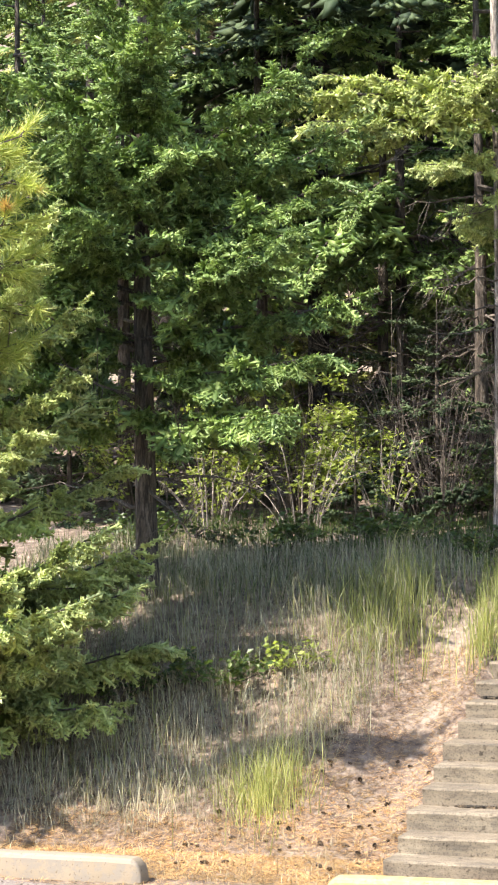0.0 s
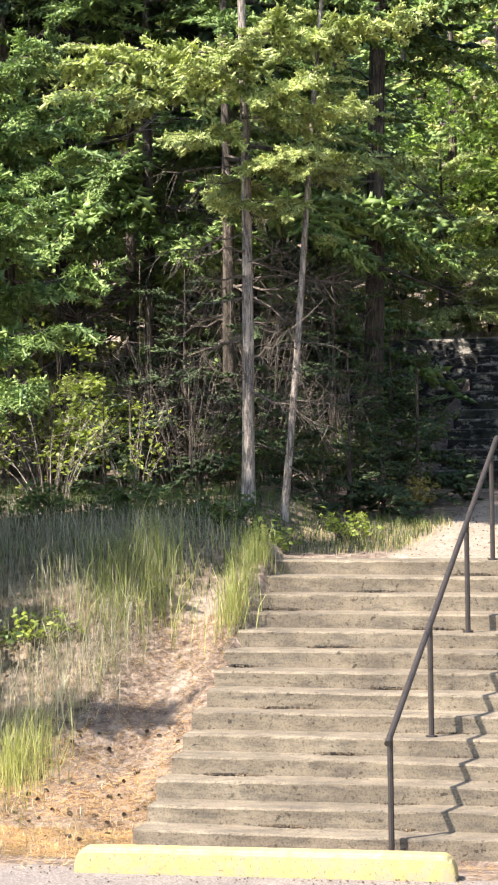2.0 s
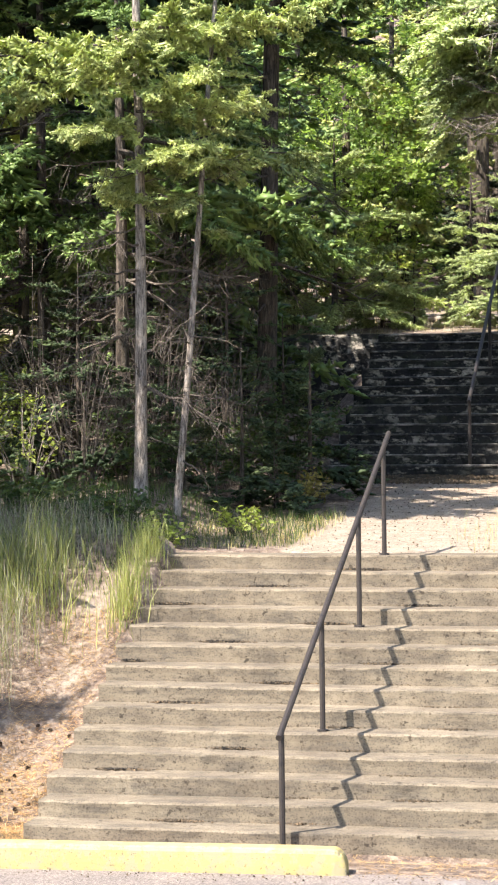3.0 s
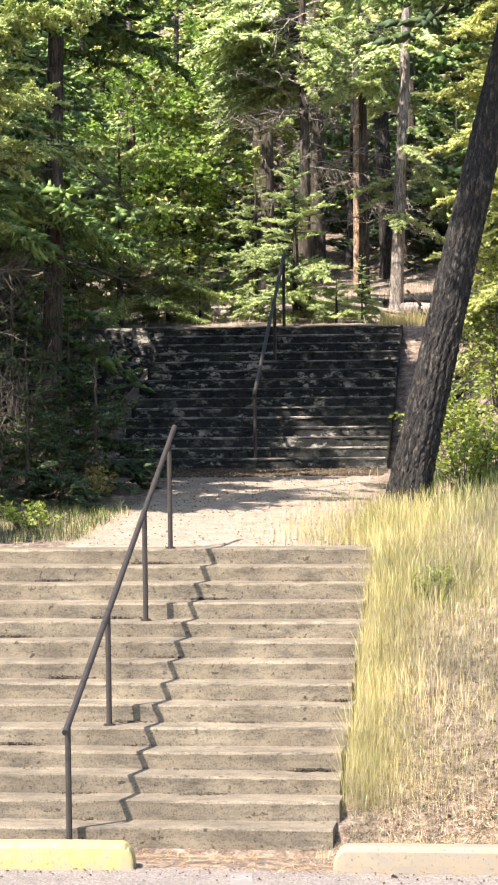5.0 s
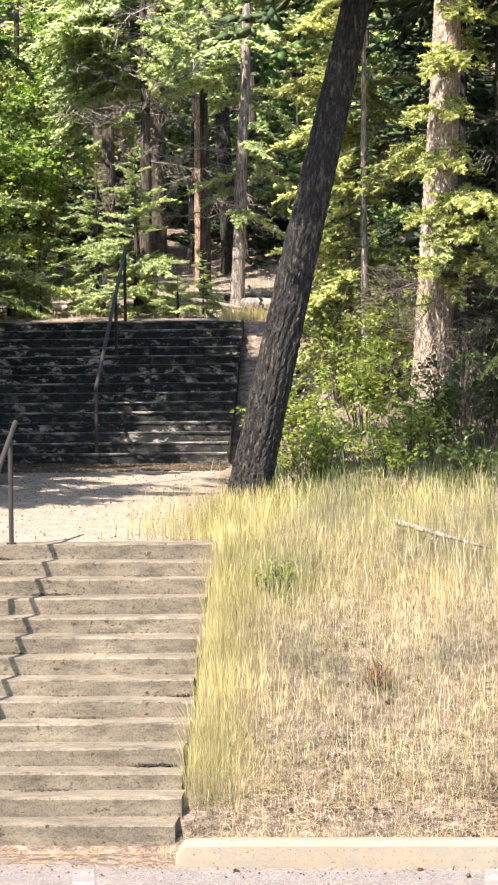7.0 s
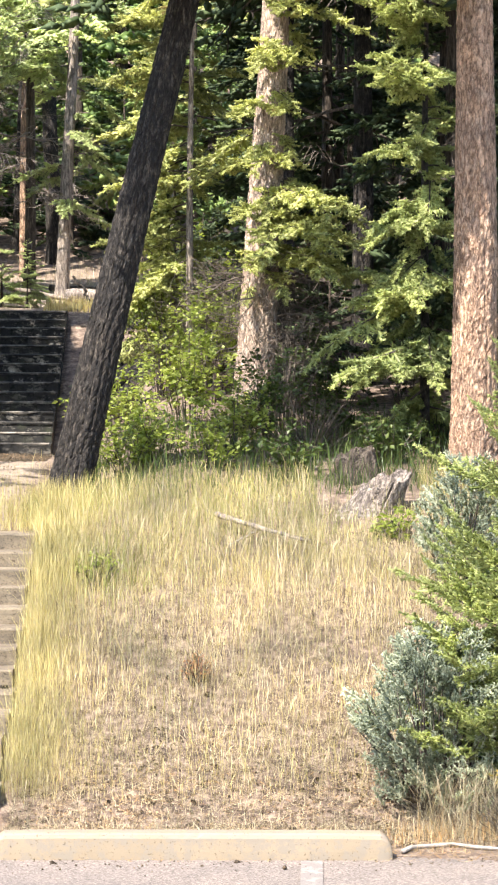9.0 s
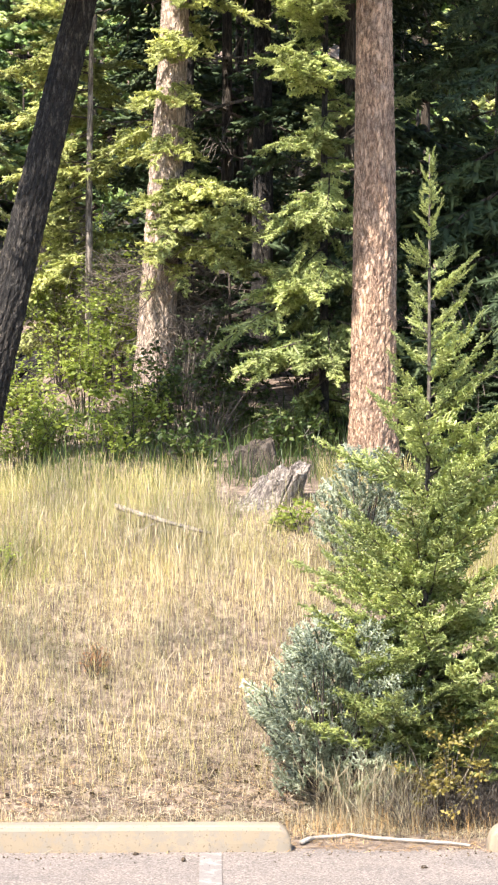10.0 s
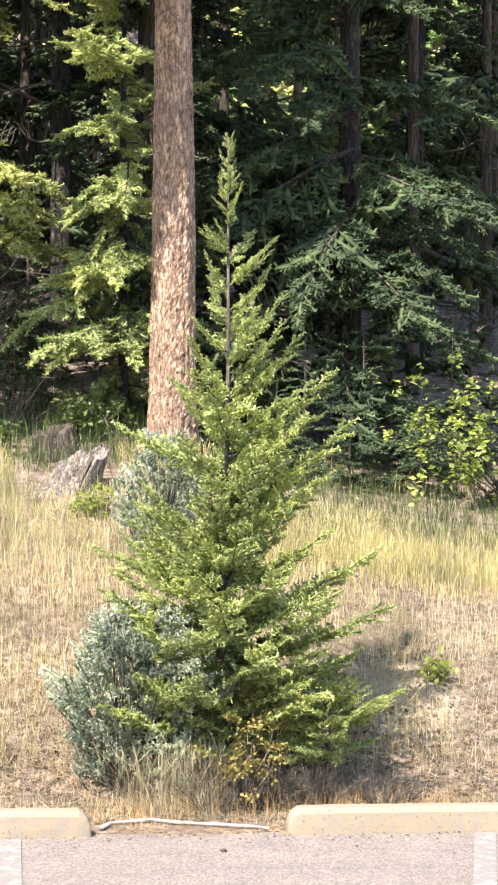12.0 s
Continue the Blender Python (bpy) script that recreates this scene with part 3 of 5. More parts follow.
def bare_bough(seed, twigs):
    """A dead bough one long: a crooked limb with thin bare twigs."""
    r = np.random.default_rng(seed)
    t = np.linspace(0, 1, 7)
    wig = np.cumsum(r.normal(0, 0.025, (7, 2)), axis=0)
    c = np.stack([t, wig[:, 0], wig[:, 1] - 0.18 * t * t], -1)
    out = [tube(c, 0.011 * (1 - t) + 0.0022, 4)]
    for _ in range(twigs):
        u = r.uniform(0.15, 0.98)
        p = np.array([np.interp(u, t, c[:, i]) for i in range(3)])
        d = np.array((r.uniform(0.3, 1), r.choice((-1, 1)) * r.uniform(0.4, 1), r.uniform(-0.7, 0.3)))
        d *= r.uniform(0.12, 0.38) / np.linalg.norm(d)
        out.append(tube(np.stack([p, p + d * 0.5 + r.normal(0, 0.015, 3), p + d]), [0.004, 0.003, 0.0014], 3))
    return join(out)


B_FINE = [brush(s, 3, ((0.24, 1.0), (0.70, 0.95)), 15, 0.085, 0.22) for s in (1, 2, 3)]
B_MID = [brush(s, 3, ((0.24, 1.0), (0.70, 0.9)), 9, 0.10, 0.24) for s in (4, 5, 6)]
B_FAR = [brush(s, 3, ((0.35, 1.0),), 5, 0.14, 0.24) for s in (12, 13)]
B_LOW = [brush(s, 3, ((0.4, 1.0),), 0, 0.20, 0.2) for s in (7, 8)]
FINE = [spray(s, 7, B_FINE, 0.33) for s in (1, 2, 3)]
MID = [spray(s, 6, B_MID, 0.31) for s in (4, 5, 6)]
FAR_SPRAY = [spray(s, 5, B_FAR, 0.32) for s in (14, 15, 16)]
SHOOT = [spray(s, 4, B_FINE, 0.30, (-0.25, 0.25)) for s in (9, 10, 11)]
LOW = [spray(s, 4, B_LOW, 0.34) for s in (7, 8)]
B_BACK = [brush(s, 3, ((0.4, 1.0),), 0, 0.25, 0.2) for s in (17, 18)]
BACK = [spray(s, 3, B_BACK, 0.40) for s in (19, 20)]
BOUGHS = {
    "fine": [bough(s, 32, FINE, 0.11, 0.04, -0.10, 0.32, 0.5, (-0.65, 0.30)) for s in (11, 12, 13)],
    "mid": [bough(s, 24, MID, 0.14, 0.06, 0.20, 0.30, 0.6, (-0.75, 0.25)) for s in (14, 15, 16)],
    "low": [bough(s, 17, LOW, 0.16, 0.02, 0.26, 0.36) for s in (17, 18, 19)],
    "back": [bough(s, 13, BACK, 0.16, 0.02, 0.26, 0.40) for s in (34, 35, 36)],
    "far": [bough(s, 22, FAR_SPRAY, 0.16, 0.06, 0.20, 0.34, 0.6, (-0.7, 0.3)) for s in (29, 30, 31)],
    "young": [bough(s, 22, SHOOT, 0.06, 0.02, -0.14, 0.32, 0.8, (-0.35, 0.40)) for s in (20, 21, 22)],
    "open": [bough(s, 22, MID, 0.22, 0.0, 0.30, 0.32, 0.6, (-0.75, 0.30)) for s in (23, 24, 25)],
}
BARE = [bare_bough(s, 16) for s in (31, 32, 33)]


def trunk_mesh(path, radii, mat, sides=16, knobs=0.05, seed=0, furrow=0.0, reach=1.0):
    """A trunk along a path, with an uneven surface and a flared foot."""
    r = np.random.default_rng(seed)
    p, rad = np.asarray(path, float), np.asarray(radii, float)
    s = np.linspace(0, 1, 42) ** 1.3
    if furrow:  # finely built as far up as it is near
        s = np.concatenate([np.linspace(0, reach, 190), np.linspace(reach, 1, 10)[1:]])
    q = np.stack([np.interp(s, np.linspace(0, 1, len(p)), p[:, i]) for i in range(3)], -1)
    R = np.interp(s, np.linspace(0, 1, len(rad)), rad)
    v, f = tube(q, R, sides)
    ring = np.repeat(np.arange(len(q)), sides)
    off = v - q[ring]
    a = np.tile(np.arange(sides), len(q)) * 2 * np.pi / sides
    h = q[ring][:, 2] - q[0, 2]
    k = 1 + knobs * (np.sin(3 * a + seed) * 0.5 + np.sin(5 * a + h * 1.3 + seed) * 0.5 + r.normal(0, 0.35, len(v)))
    k = k + 0.45 * np.exp(-h / 0.22) * (0.7 + 0.3 * np.sin(4 * a + seed))
    if furrow:
        drift = 0.5 * np.sin(2.1 * h + seed) + 0.35 * np.sin(5.3 * h + 2 * seed) + 0.2 * np.sin(11.7 * h)
        plates = np.abs(np.sin(8.5 * a + 1.3 * drift + 0.6 * np.sin(3.7 * h + 4 * a))) ** 0.6
        scales = np.abs(np.sin(4.2 * h + 2.4 * np.sin(3 * a + drift) + 3 * np.sin(7 * a))) ** 0.4
        k = k + furrow * (plates * (0.72 + 0.28 * scales) - 0.6) + r.normal(0, furrow * 0.10, len(v))
    return mesh_from("trunk", q[ring] + off * k[:, None], f, mat, not furrow)


def conifer(name, x, y, height, radius, label, lod="mid", low=2.0, longest=2.0, boughs=50, mat=None, bark=None, lean=(0, 0), seed=1, tilt=(-5, 18),
            dead=0, dead_from=0.6, top=(99, 1.0), fine_to=9.0, shape=0.75, group="forest trees", category="tree", sink=0.08, arc=None, extra=(), dense=1.0, loose=8, furrow=0.0, snag=None):
    """A conifer: tapered trunk, living boughs from low to the tip, dead boughs below them. fine_to: height over the eye's ground above which coarser boughs do; top: height above which only a share of the boughs is left."""
    r = np.random.default_rng(seed)
    mat, bark = mat or M_FIR, bark or M_BARK
    z0 = float(ground_z(x, y)) - sink
    t = tagged(empty(name, (x, y, z0)), label, category, group)
    hs = np.linspace(0, 1, 7)
    bend = np.stack([lean[0] * hs + 0.012 * height * np.sin(hs * 5 + seed) * hs * (1 - hs), lean[1] * hs + 0.012 * height * np.cos(hs * 4 + seed) * hs * (1 - hs), height * hs], -1)
    rad = radius * (1 - hs) ** 0.8 + 0.004
    part_mesh("trunk", trunk_mesh(bend, rad, bark, 72 if furrow else 14, 0.05, seed, furrow, 0.46), t)
    at = lambda h: np.stack([np.interp(h / height, hs, bend[:, i]) for i in range(3)], -1)
    n = boughs
    h = low + (height - low) * (((np.arange(n) + r.uniform(0, 1, n)) / n) ** dense) * 0.97
    h = h[(h < top[0]) | (r.random(n) < top[1])]
    n = len(h)
    u = (h - low) / (height - low)
    L = longest * ((1 - u) ** shape) * (0.72 + 0.28 * np.minimum(1, u / 0.12)) * np.where(r.random(n) < 0.22, r.uniform(1.05, 1.35, n), r.uniform(0.55, 1.0, n)) + 0.04
    if lod == "young":
        L = np.minimum(L, 0.92 * longest)
    az = r.uniform(0, 2 * np.pi, n) if arc is None else r.uniform(arc[0], arc[1], n)
    el = np.radians(tilt[0] + (tilt[1] - tilt[0]) * u + r.uniform(-loose, loose, n))
    d = np.stack([np.cos(az) * np.cos(el), np.sin(az) * np.cos(el), np.sin(el)], -1)
    rot = frames_from(d, r.uniform(-0.3, 0.3, n))
    pos = at(h)
    if len(extra):
        e = np.array(extra, float)
        ea, ee = np.radians(e[:, 1]), np.radians(e[:, 2])
        d2 = np.stack([np.cos(ea) * np.cos(ee), np.sin(ea) * np.cos(ee), np.sin(ee)], -1)
        pos, rot, L, h = np.concatenate([pos, at(e[:, 0])]), np.concatenate([rot, frames_from(d2, np.zeros(len(e)))]), np.concatenate([L, e[:, 3]]), np.concatenate([h, e[:, 0]])
        n += len(e)
    wood, green, snags = [], [], []
    coarse = h + z0 > fine_to
    for kind, sel in ((lod, ~coarse), ("back" if lod == "back" else "low", coarse)):
        tpl = BOUGHS[kind]
        pick = r.integers(0, len(tpl), n)
        for i in range(len(tpl)):
            m = sel & (pick == i)
            if m.any():
                green.append(spread(*tpl[i][0], pos[m], rot[m], L[m]))
                if kind == lod:
                    wood.append(spread(*tpl[i][1], pos[m], rot[m], L[m]))
    if dead:
        hd = r.uniform(dead_from, max(low * 1.25, dead_from + 1), dead)
        ad = r.uniform(0, 2 * np.pi, dead)
        ed = np.radians(r.uniform(-25, 12, dead))
        dd = np.stack([np.cos(ad) * np.cos(ed), np.sin(ad) * np.cos(ed), np.sin(ed)], -1)
        rd = frames_from(dd, r.uniform(-3, 3, dead))
        pk = r.integers(0, 3, dead)
        Ld = longest * r.uniform(0.3, 0.75, dead)
        for i in range(3):
            m = pk == i
            if m.any():
                snags.append(spread(*BARE[i], at(hd[m]), rd[m], Ld[m]))
    part_mesh("crown", mesh_from("crown", *join(green), mat, True), t)
    if wood:
        part_mesh("branchwork", mesh_from("branchwork", *join(wood), M_BARK), t)
    if snags:
        part_mesh("dead_branchwork", mesh_from("dead_branchwork", *join(snags), snag or M_TWIG), t)
    return t


def leaf_template(w):
    v = np.array(((0, 0, 0), (0.45, w, 0.06), (1, 0, -0.06), (0.45, -w, 0.06)))
    return v, np.array(((0, 1, 2), (0, 2, 3)))


def shrub(name, x, y, width, height, leaves, size, mat, label, seed=1, stems=14, group="undergrowth", lift=0.25, depth=None, twig=None, leaf_w=0.34, thin=1.0):
    """Stems that fork from the foot, with single leaves set along their outer part."""
    r = np.random.default_rng(seed)
    z0 = float(ground_z(x, y)) - 0.04
    t = tagged(empty(name, (x, y, z0)), label, "shrub", group)
    wood, pos = [], []
    depth = depth or width
    for _ in range(stems):
        a = r.uniform(0, 2 * np.pi)
        rad = math.sqrt(r.uniform(0.02, 1))
        end = np.array((math.cos(a) * rad * width / 2, math.sin(a) * rad * depth / 2, height * r.uniform(0.55, 1.0) * (1 - 0.35 * rad * rad)))
        foot = np.array((end[0] * 0.25, end[1] * 0.25, 0.0))
        s = np.linspace(0, 1, 6)
        c = foot + (end - foot) * np.stack([s ** 1.4, s ** 1.4, s ** 0.85], -1) + np.cumsum(r.normal(0, 0.012 * height, (6, 3)), axis=0) * s[:, None]
        wood.append(tube(c, (0.0065 * (1 - s) + 0.002) * thin, 4))
        for _ in range(5):
            u = r.uniform(0.3, 1)
            p = np.array([np.interp(u, s, c[:, i]) for i in range(3)])
            e = p + r.normal(0, 0.13, 3) * height * 0.6 + (0, 0, 0.04)
            wood.append(tube(np.stack([p, (p + e) / 2 + r.normal(0, 0.01, 3), e]), [0.004 * thin, 0.003 * thin, 0.0012], 3))
            k = max(1, leaves // (stems * 5))
            w = r.uniform(lift, 1.05, k)[:, None]
            pos.append(p + (e - p) * w + r.normal(0, size * 0.55, (k, 3)))
    part_mesh("twig_mass", mesh_from("twig_mass", *join(wood), twig or M_TWIG), t)
    if leaves:
        pos = np.concatenate(pos)
        d = r.normal(size=(len(pos), 3)) * (1, 1, 0.5)
        rot = frames_from(d, r.uniform(-1.0, 1.0, len(pos)))
        part_mesh("foliage", mesh_from("foliage", *spread(*leaf_template(leaf_w), pos, rot, size * r.uniform(0.6, 1.3, len(pos))), mat), t)
    return t


def grass(name, n, place, length, width, mat, label, seed=1, lean=0.35, heads=False, grow=None):
    """Many single blades, bent and tapered. place(r, n) gives x, y."""
    r = np.random.default_rng(seed)
    x, y = place(r, n)
    n = len(x)
    base = np.stack([x, y, ground_z(x, y) - 0.015], -1)
    L = r.uniform(*length, n) * (1 if grow is None else grow(x, y))
    a = r.uniform(0, 2 * np.pi, n)
    tilt = np.abs(r.normal(0, lean, n))
    out = np.stack([np.cos(a), np.sin(a), np.zeros(n)], -1)
    if lean > 2:  # lying flat
        tilt = r.normal(1.48, 0.13, n)
        base[:, 2] += 0.02
    k1, k2 = (0.5, 1.5) if lean <= 2 else (1.0, 1.0)
    d1 = out * np.sin(tilt * k1)[:, None] + np.array((0, 0, 1.0)) * np.cos(tilt * k1)[:, None]
    d2 = out * np.sin(tilt * k2)[:, None] + np.array((0, 0, 1.0)) * np.cos(tilt * k2)[:, None]
    b = a + r.uniform(-1.5, 1.5, n)
    side = np.stack([np.cos(b), np.sin(b), np.zeros(n)], -1) * (width * r.uniform(0.6, 1.3, n))[:, None] * 0.5
    mid = base + d1 * (L * 0.55)[:, None]
    tip = mid + d2 * (L * 0.45)[:, None]
    if heads:
        v = np.stack([base - side * 0.6, base + side * 0.6, mid - side * 0.5, mid + side * 0.5, mid + (tip - mid) * 0.6 - side * 1.5, mid + (tip - mid) * 0.6 + side * 1.5, tip], 1).reshape(-1, 3)
        f = np.array(((0, 1, 3), (0, 3, 2), (2, 3, 5), (2, 5, 4), (4, 5, 6)))
        k = 7
    else:
        v = np.stack([base - side, base + side, mid - side * 0.75, mid + side * 0.75, tip], 1).reshape(-1, 3)
        f = np.array(((0, 1, 3), (0, 3, 2), (2, 3, 4)))
        k = 5
    fs = (f[None] + (np.arange(n) * k)[:, None, None]).reshape(-1, 3)
    return tagged(new(name, mesh_from(name, v, fs, mat)), label, "grass", kind="stuff")


def box(x0, x1, y0, y1, keep=None):
    def place(r, n):
        x, y = r.uniform(x0, x1, n), r.uniform(y0, y1, n)
        if keep is not None:
            m = r.uniform(0, 1, n) < keep(x, y)
            x, y = x[m], y[m]
        return x, y
    return place


# ---------------------------------------------------------------- trees on the bank beside the stairs
conifer("fir_tree", -8.80, 21.0, 8.6, 0.105, "tall green fir with long drooping boughs on a grassy bank", "fine", 2.2, 2.3, 26, M_FIR, M_BARK, seed=3, tilt=(4, 38), dead=8, shape=0.8, fine_to=8.0, loose=14, top=(6.8, 0.3),
        extra=[(3.1 + 0.42 * k, 240 + 60 * ((k * 0.618) % 1), 8 + 3 * k, 1.5 - 0.05 * k) for k in range(11)] + [(1.9 + 0.5 * k, 185 + 30 * ((k * 0.382) % 1), 14, 2.1) for k in range(6)] + [(1.75 + 0.36 * k, 322 + 34 * ((k * 0.382) % 1), -8 + 4 * k, 2.3) for k in range(7)] + [(1.6 + 0.3 * k, 195 + 40 * ((k * 0.618) % 1), 4, 1.9) for k in range(5)])
conifer("young_fir", -9.95, 18.7, 6.4, 0.06, "dense young fir on the shaded bank", "fine", 0.2, 1.9, 18, M_FIR_LIT, M_BARK_DARK, seed=5, tilt=(0, 30), loose=14, shape=0.6,
        extra=[(0.30 + 0.25 * k, -75 + 130 * ((k * 0.618) % 1), 4 + 2 * k, 2.2 - 0.05 * k) for k in range(17)] + [(0.35 + 0.11 * k, -80 + 110 * ((k * 0.618) % 1), -6 + 2 * k, 2.0) for k in range(9)])
conifer("slender_fir", -6.17, 24.0, 10.5, 0.062, "slender fir with a bare pale trunk", "fine", 3.0, 1.7, 30, M_FIR_LIT, M_BARK_PALE, seed=7, dead=26, tilt=(-14, 14), shape=0.6, top=(4.6, 0.15), arc=(-1.9, 2.6),
        extra=[(4.65, 210, -9, 2.4), (4.45, 221, -14, 2.1), (4.75, 200, -6, 1.8), (4.0, 250, -18, 1.4), (3.6, 300, -10, 1.2), (4.3, 310, -6, 1.5), (4.6, 285, 0, 1.3)])
conifer("slender_fir", -5.83, 24.1, 8.5, 0.036, "thin leaning fir sapling with a bare trunk", "mid", 2.9, 1.1, 26, M_FIR_LIT, M_BARK_PALE, lean=(0.75, 0.1), seed=8, dead=14, tilt=(-10, 20))
# Extra boughs above the view are added to shade the upper stairs.
conifer("shade_fir", -6.1, 30.0, 15, 0.13, "fir with a bare lower trunk before the retaining wall", "mid", 3.4, 2.1, 32, M_FIR, M_BARK, seed=9, dead=14, lean=(0.5, 0), arc=(-0.35, 3.6), fine_to=12,
        extra=[(5.7 + 0.26 * k, -28 + 56 * ((k * 0.618) % 1), 2, 2.5 + 0.7 * ((k * 0.382) % 1)) for k in range(11)])
# Extra boughs, out of view overhead, are added to cast shade on this trunk.
conifer("leaning_tree", -1.36, 24.0, 14, 0.195, "old leaning fir with dark furrowed bark, deepened for shade", "mid", 9.2, 1.0, 5, M_FIR, M_BARK_DARK, lean=(3.12, 0.3), seed=12, furrow=0.15, dead=5, dead_from=4.6, tilt=(-22, 10), shape=0.6, arc=(3.4, 5.2),
        extra=[(5.3 + 0.07 * k, 228 + 16 * ((k * 0.618) % 1), -2, 0.9 + 2.3 * ((k * 0.382) % 1)) for k in range(22)])
conifer("mossy_fir", 0.557, 27.0, 11.5, 0.215, "tall reddish-barked fir with sparse lower boughs", "open", 1.5, 1.5, 22, M_FIR_OLD, M_BARK_TAN, lean=(0.55, 0), seed=13, furrow=0.09, dead=70, tilt=(-14, 14), shape=0.7, loose=14, top=(4.9, 0.12), arc=(4.5, 9.6),
        extra=[(1.6 + 0.15 * k, 240 + 80 * ((k * 0.618) % 1), -24 + 46 * ((k * 0.73) % 1), 0.5 + 0.5 * ((k * 0.382) % 1)) for k in range(28)] + [(1.7 + 0.09 * k, 285 + 65 * ((k * 0.618) % 1), -8 + 22 * ((k * 0.73) % 1), 0.9 + 0.6 * ((k * 0.382) % 1)) for k in range(12)])
# Unseen boughs towards the sun, added to shade the upper trunk.
conifer("pine_tree", 2.70, 24.0, 14, 0.235, "big straight pine with orange-brown bark", "mid", 6.5, 1.8, 12, M_FIR, M_BARK_RED, lean=(-0.1, 0), seed=14, furrow=0.075, arc=(-1.7, 1.0), dead=0, tilt=(-25, 10), shape=0.6,
        extra=[(5.1 + 0.08 * k, 221 + 16 * ((k * 0.618) % 1), 3, 1.7 + 1.2 * ((k * 0.382) % 1)) for k in range(60)])
conifer("slender_fir", -0.14, 28.2, 6.4, 0.05, "thin dead-branched fir with lichen-grey bark", "open", 1.6, 1.05, 34, M_FIR_OLD, M_BARK_PALE, seed=22, dead=30, tilt=(-14, 14), arc=(1.9, 4.2),
        extra=[(1.2 + 0.17 * k, 110 + 135 * ((k * 0.618) % 1), -20 + 40 * ((k * 0.73) % 1), 0.75 + 0.5 * ((k * 0.382) % 1)) for k in range(26)])
conifer("young_fir", -0.35, 29.6, 7.6, 0.045, "yellow-green young fir beside the reddish fir", "mid", 0.3, 1.1, 58, M_FIR_OLD, M_BARK_PALE, seed=28, tilt=(-20, 18), loose=30, shape=0.5)
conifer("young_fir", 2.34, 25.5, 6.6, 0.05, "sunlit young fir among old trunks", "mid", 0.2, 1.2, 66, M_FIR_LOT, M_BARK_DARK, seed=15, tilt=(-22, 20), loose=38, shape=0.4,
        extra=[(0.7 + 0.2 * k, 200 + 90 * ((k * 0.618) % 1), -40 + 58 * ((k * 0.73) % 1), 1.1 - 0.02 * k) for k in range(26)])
conifer("dark_fir", 4.85, 26.0, 12, 0.15, "dark shaded fir with long drooping boughs", "mid", 1.6, 3.3, 50, M_FIR_SHADED, M_BARK_DARK, seed=16, tilt=(-24, 8), dead=5, shape=0.5,
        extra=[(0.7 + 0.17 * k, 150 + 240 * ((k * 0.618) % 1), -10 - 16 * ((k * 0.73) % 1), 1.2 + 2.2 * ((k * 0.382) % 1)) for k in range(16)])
conifer("young_fir", 2.36, 17.5, 4.74, 0.024, "bright green young fir beside the parking lot", "young", 0.25, 1.08, 84, M_FIR_LOT, M_TWIG, seed=17, tilt=(8, 46), shape=0.85, dense=1.5, loose=14,
        extra=[(2.75, 5, 38, 0.75), (2.4, -10, 32, 0.95), (2.0, 2, 28, 1.1), (2.5, 190, 42, 0.55), (2.9, 200, 44, 0.5), (1.5, 170, 25, 0.85), (1.2, 350, 18, 1.2), (0.9, 350, 12, 1.2), (3.1, -30, 42, 0.6), (3.4, 10, 46, 0.5)]
        + [(0.35 + 0.10 * k, 215 + 145 * ((k * 0.618) % 1), 10 + k, 1.1 - 0.02 * k) for k in range(20)]
        + [(0.9 + 0.12 * k, 140 + 80 * ((k * 0.618) % 1), 16 + 2 * k, 0.98 - 0.03 * k) for k in range(8)]
        + [(4.2 + 0.08 * k, 137 * k, 58, 0.24 - 0.02 * k) for k in range(7)] + [(4.6, 40, 86, 0.2)], group="young firs")

conifer("slender_fir", 5.35, 32.6, 11.5, 0.075, "slender pale-barked fir in a gap of the dark wood", "far", 2.6, 1.3, 44, M_FIR_LIT, M_BARK_PALE, seed=27, dead=20, tilt=(-20, 16), loose=20, shape=0.6)

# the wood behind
conifer("young_fir", -3.79, 38.0, 2.7, 0.04, "sunlit young fir behind the upper stairs", "far", 0.15, 1.1, 64, M_FIR_SUNLIT, M_BARK, seed=18, tilt=(-8, 30), loose=14)
conifer("young_fir", -6.5, 37.6, 3.4, 0.05, "sunlit bushy fir above the retaining wall", "far", 0.3, 1.6, 54, M_FIR_SUNLIT, M_BARK, seed=23, tilt=(-10, 26), loose=14)
conifer("young_fir", -5.85, 38.3, 1.2, 0.03, "low bushy young fir above the wall", "far", 0.1, 0.95, 36, M_FIR_SUNLIT, M_BARK, seed=19, tilt=(-4, 20))
conifer("young_fir", -3.1, 37.6, 0.75, 0.02, "low young fir above the upper stairs", "far", 0.05, 0.6, 26, M_FIR_SUNLIT, M_BARK, seed=20, tilt=(0, 30))

conifer("sunlit_fir", -3.75, 39.2, 8.5, 0.11, "fir with sunlit hanging boughs above the stairs", "far", 4.1, 2.1, 26, M_FIR_SUNLIT, M_BARK, seed=25, tilt=(-24, 10), loose=14, dead=46, dead_from=2.2, shape=0.6, top=(5.6, 0.12), fine_to=11, arc=(2.2, 3.7), snag=M_BARK_PALE,
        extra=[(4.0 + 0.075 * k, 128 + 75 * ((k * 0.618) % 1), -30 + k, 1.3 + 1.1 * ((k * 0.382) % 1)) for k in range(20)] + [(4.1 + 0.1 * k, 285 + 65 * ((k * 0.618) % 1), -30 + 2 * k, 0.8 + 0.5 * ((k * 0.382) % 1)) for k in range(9)])
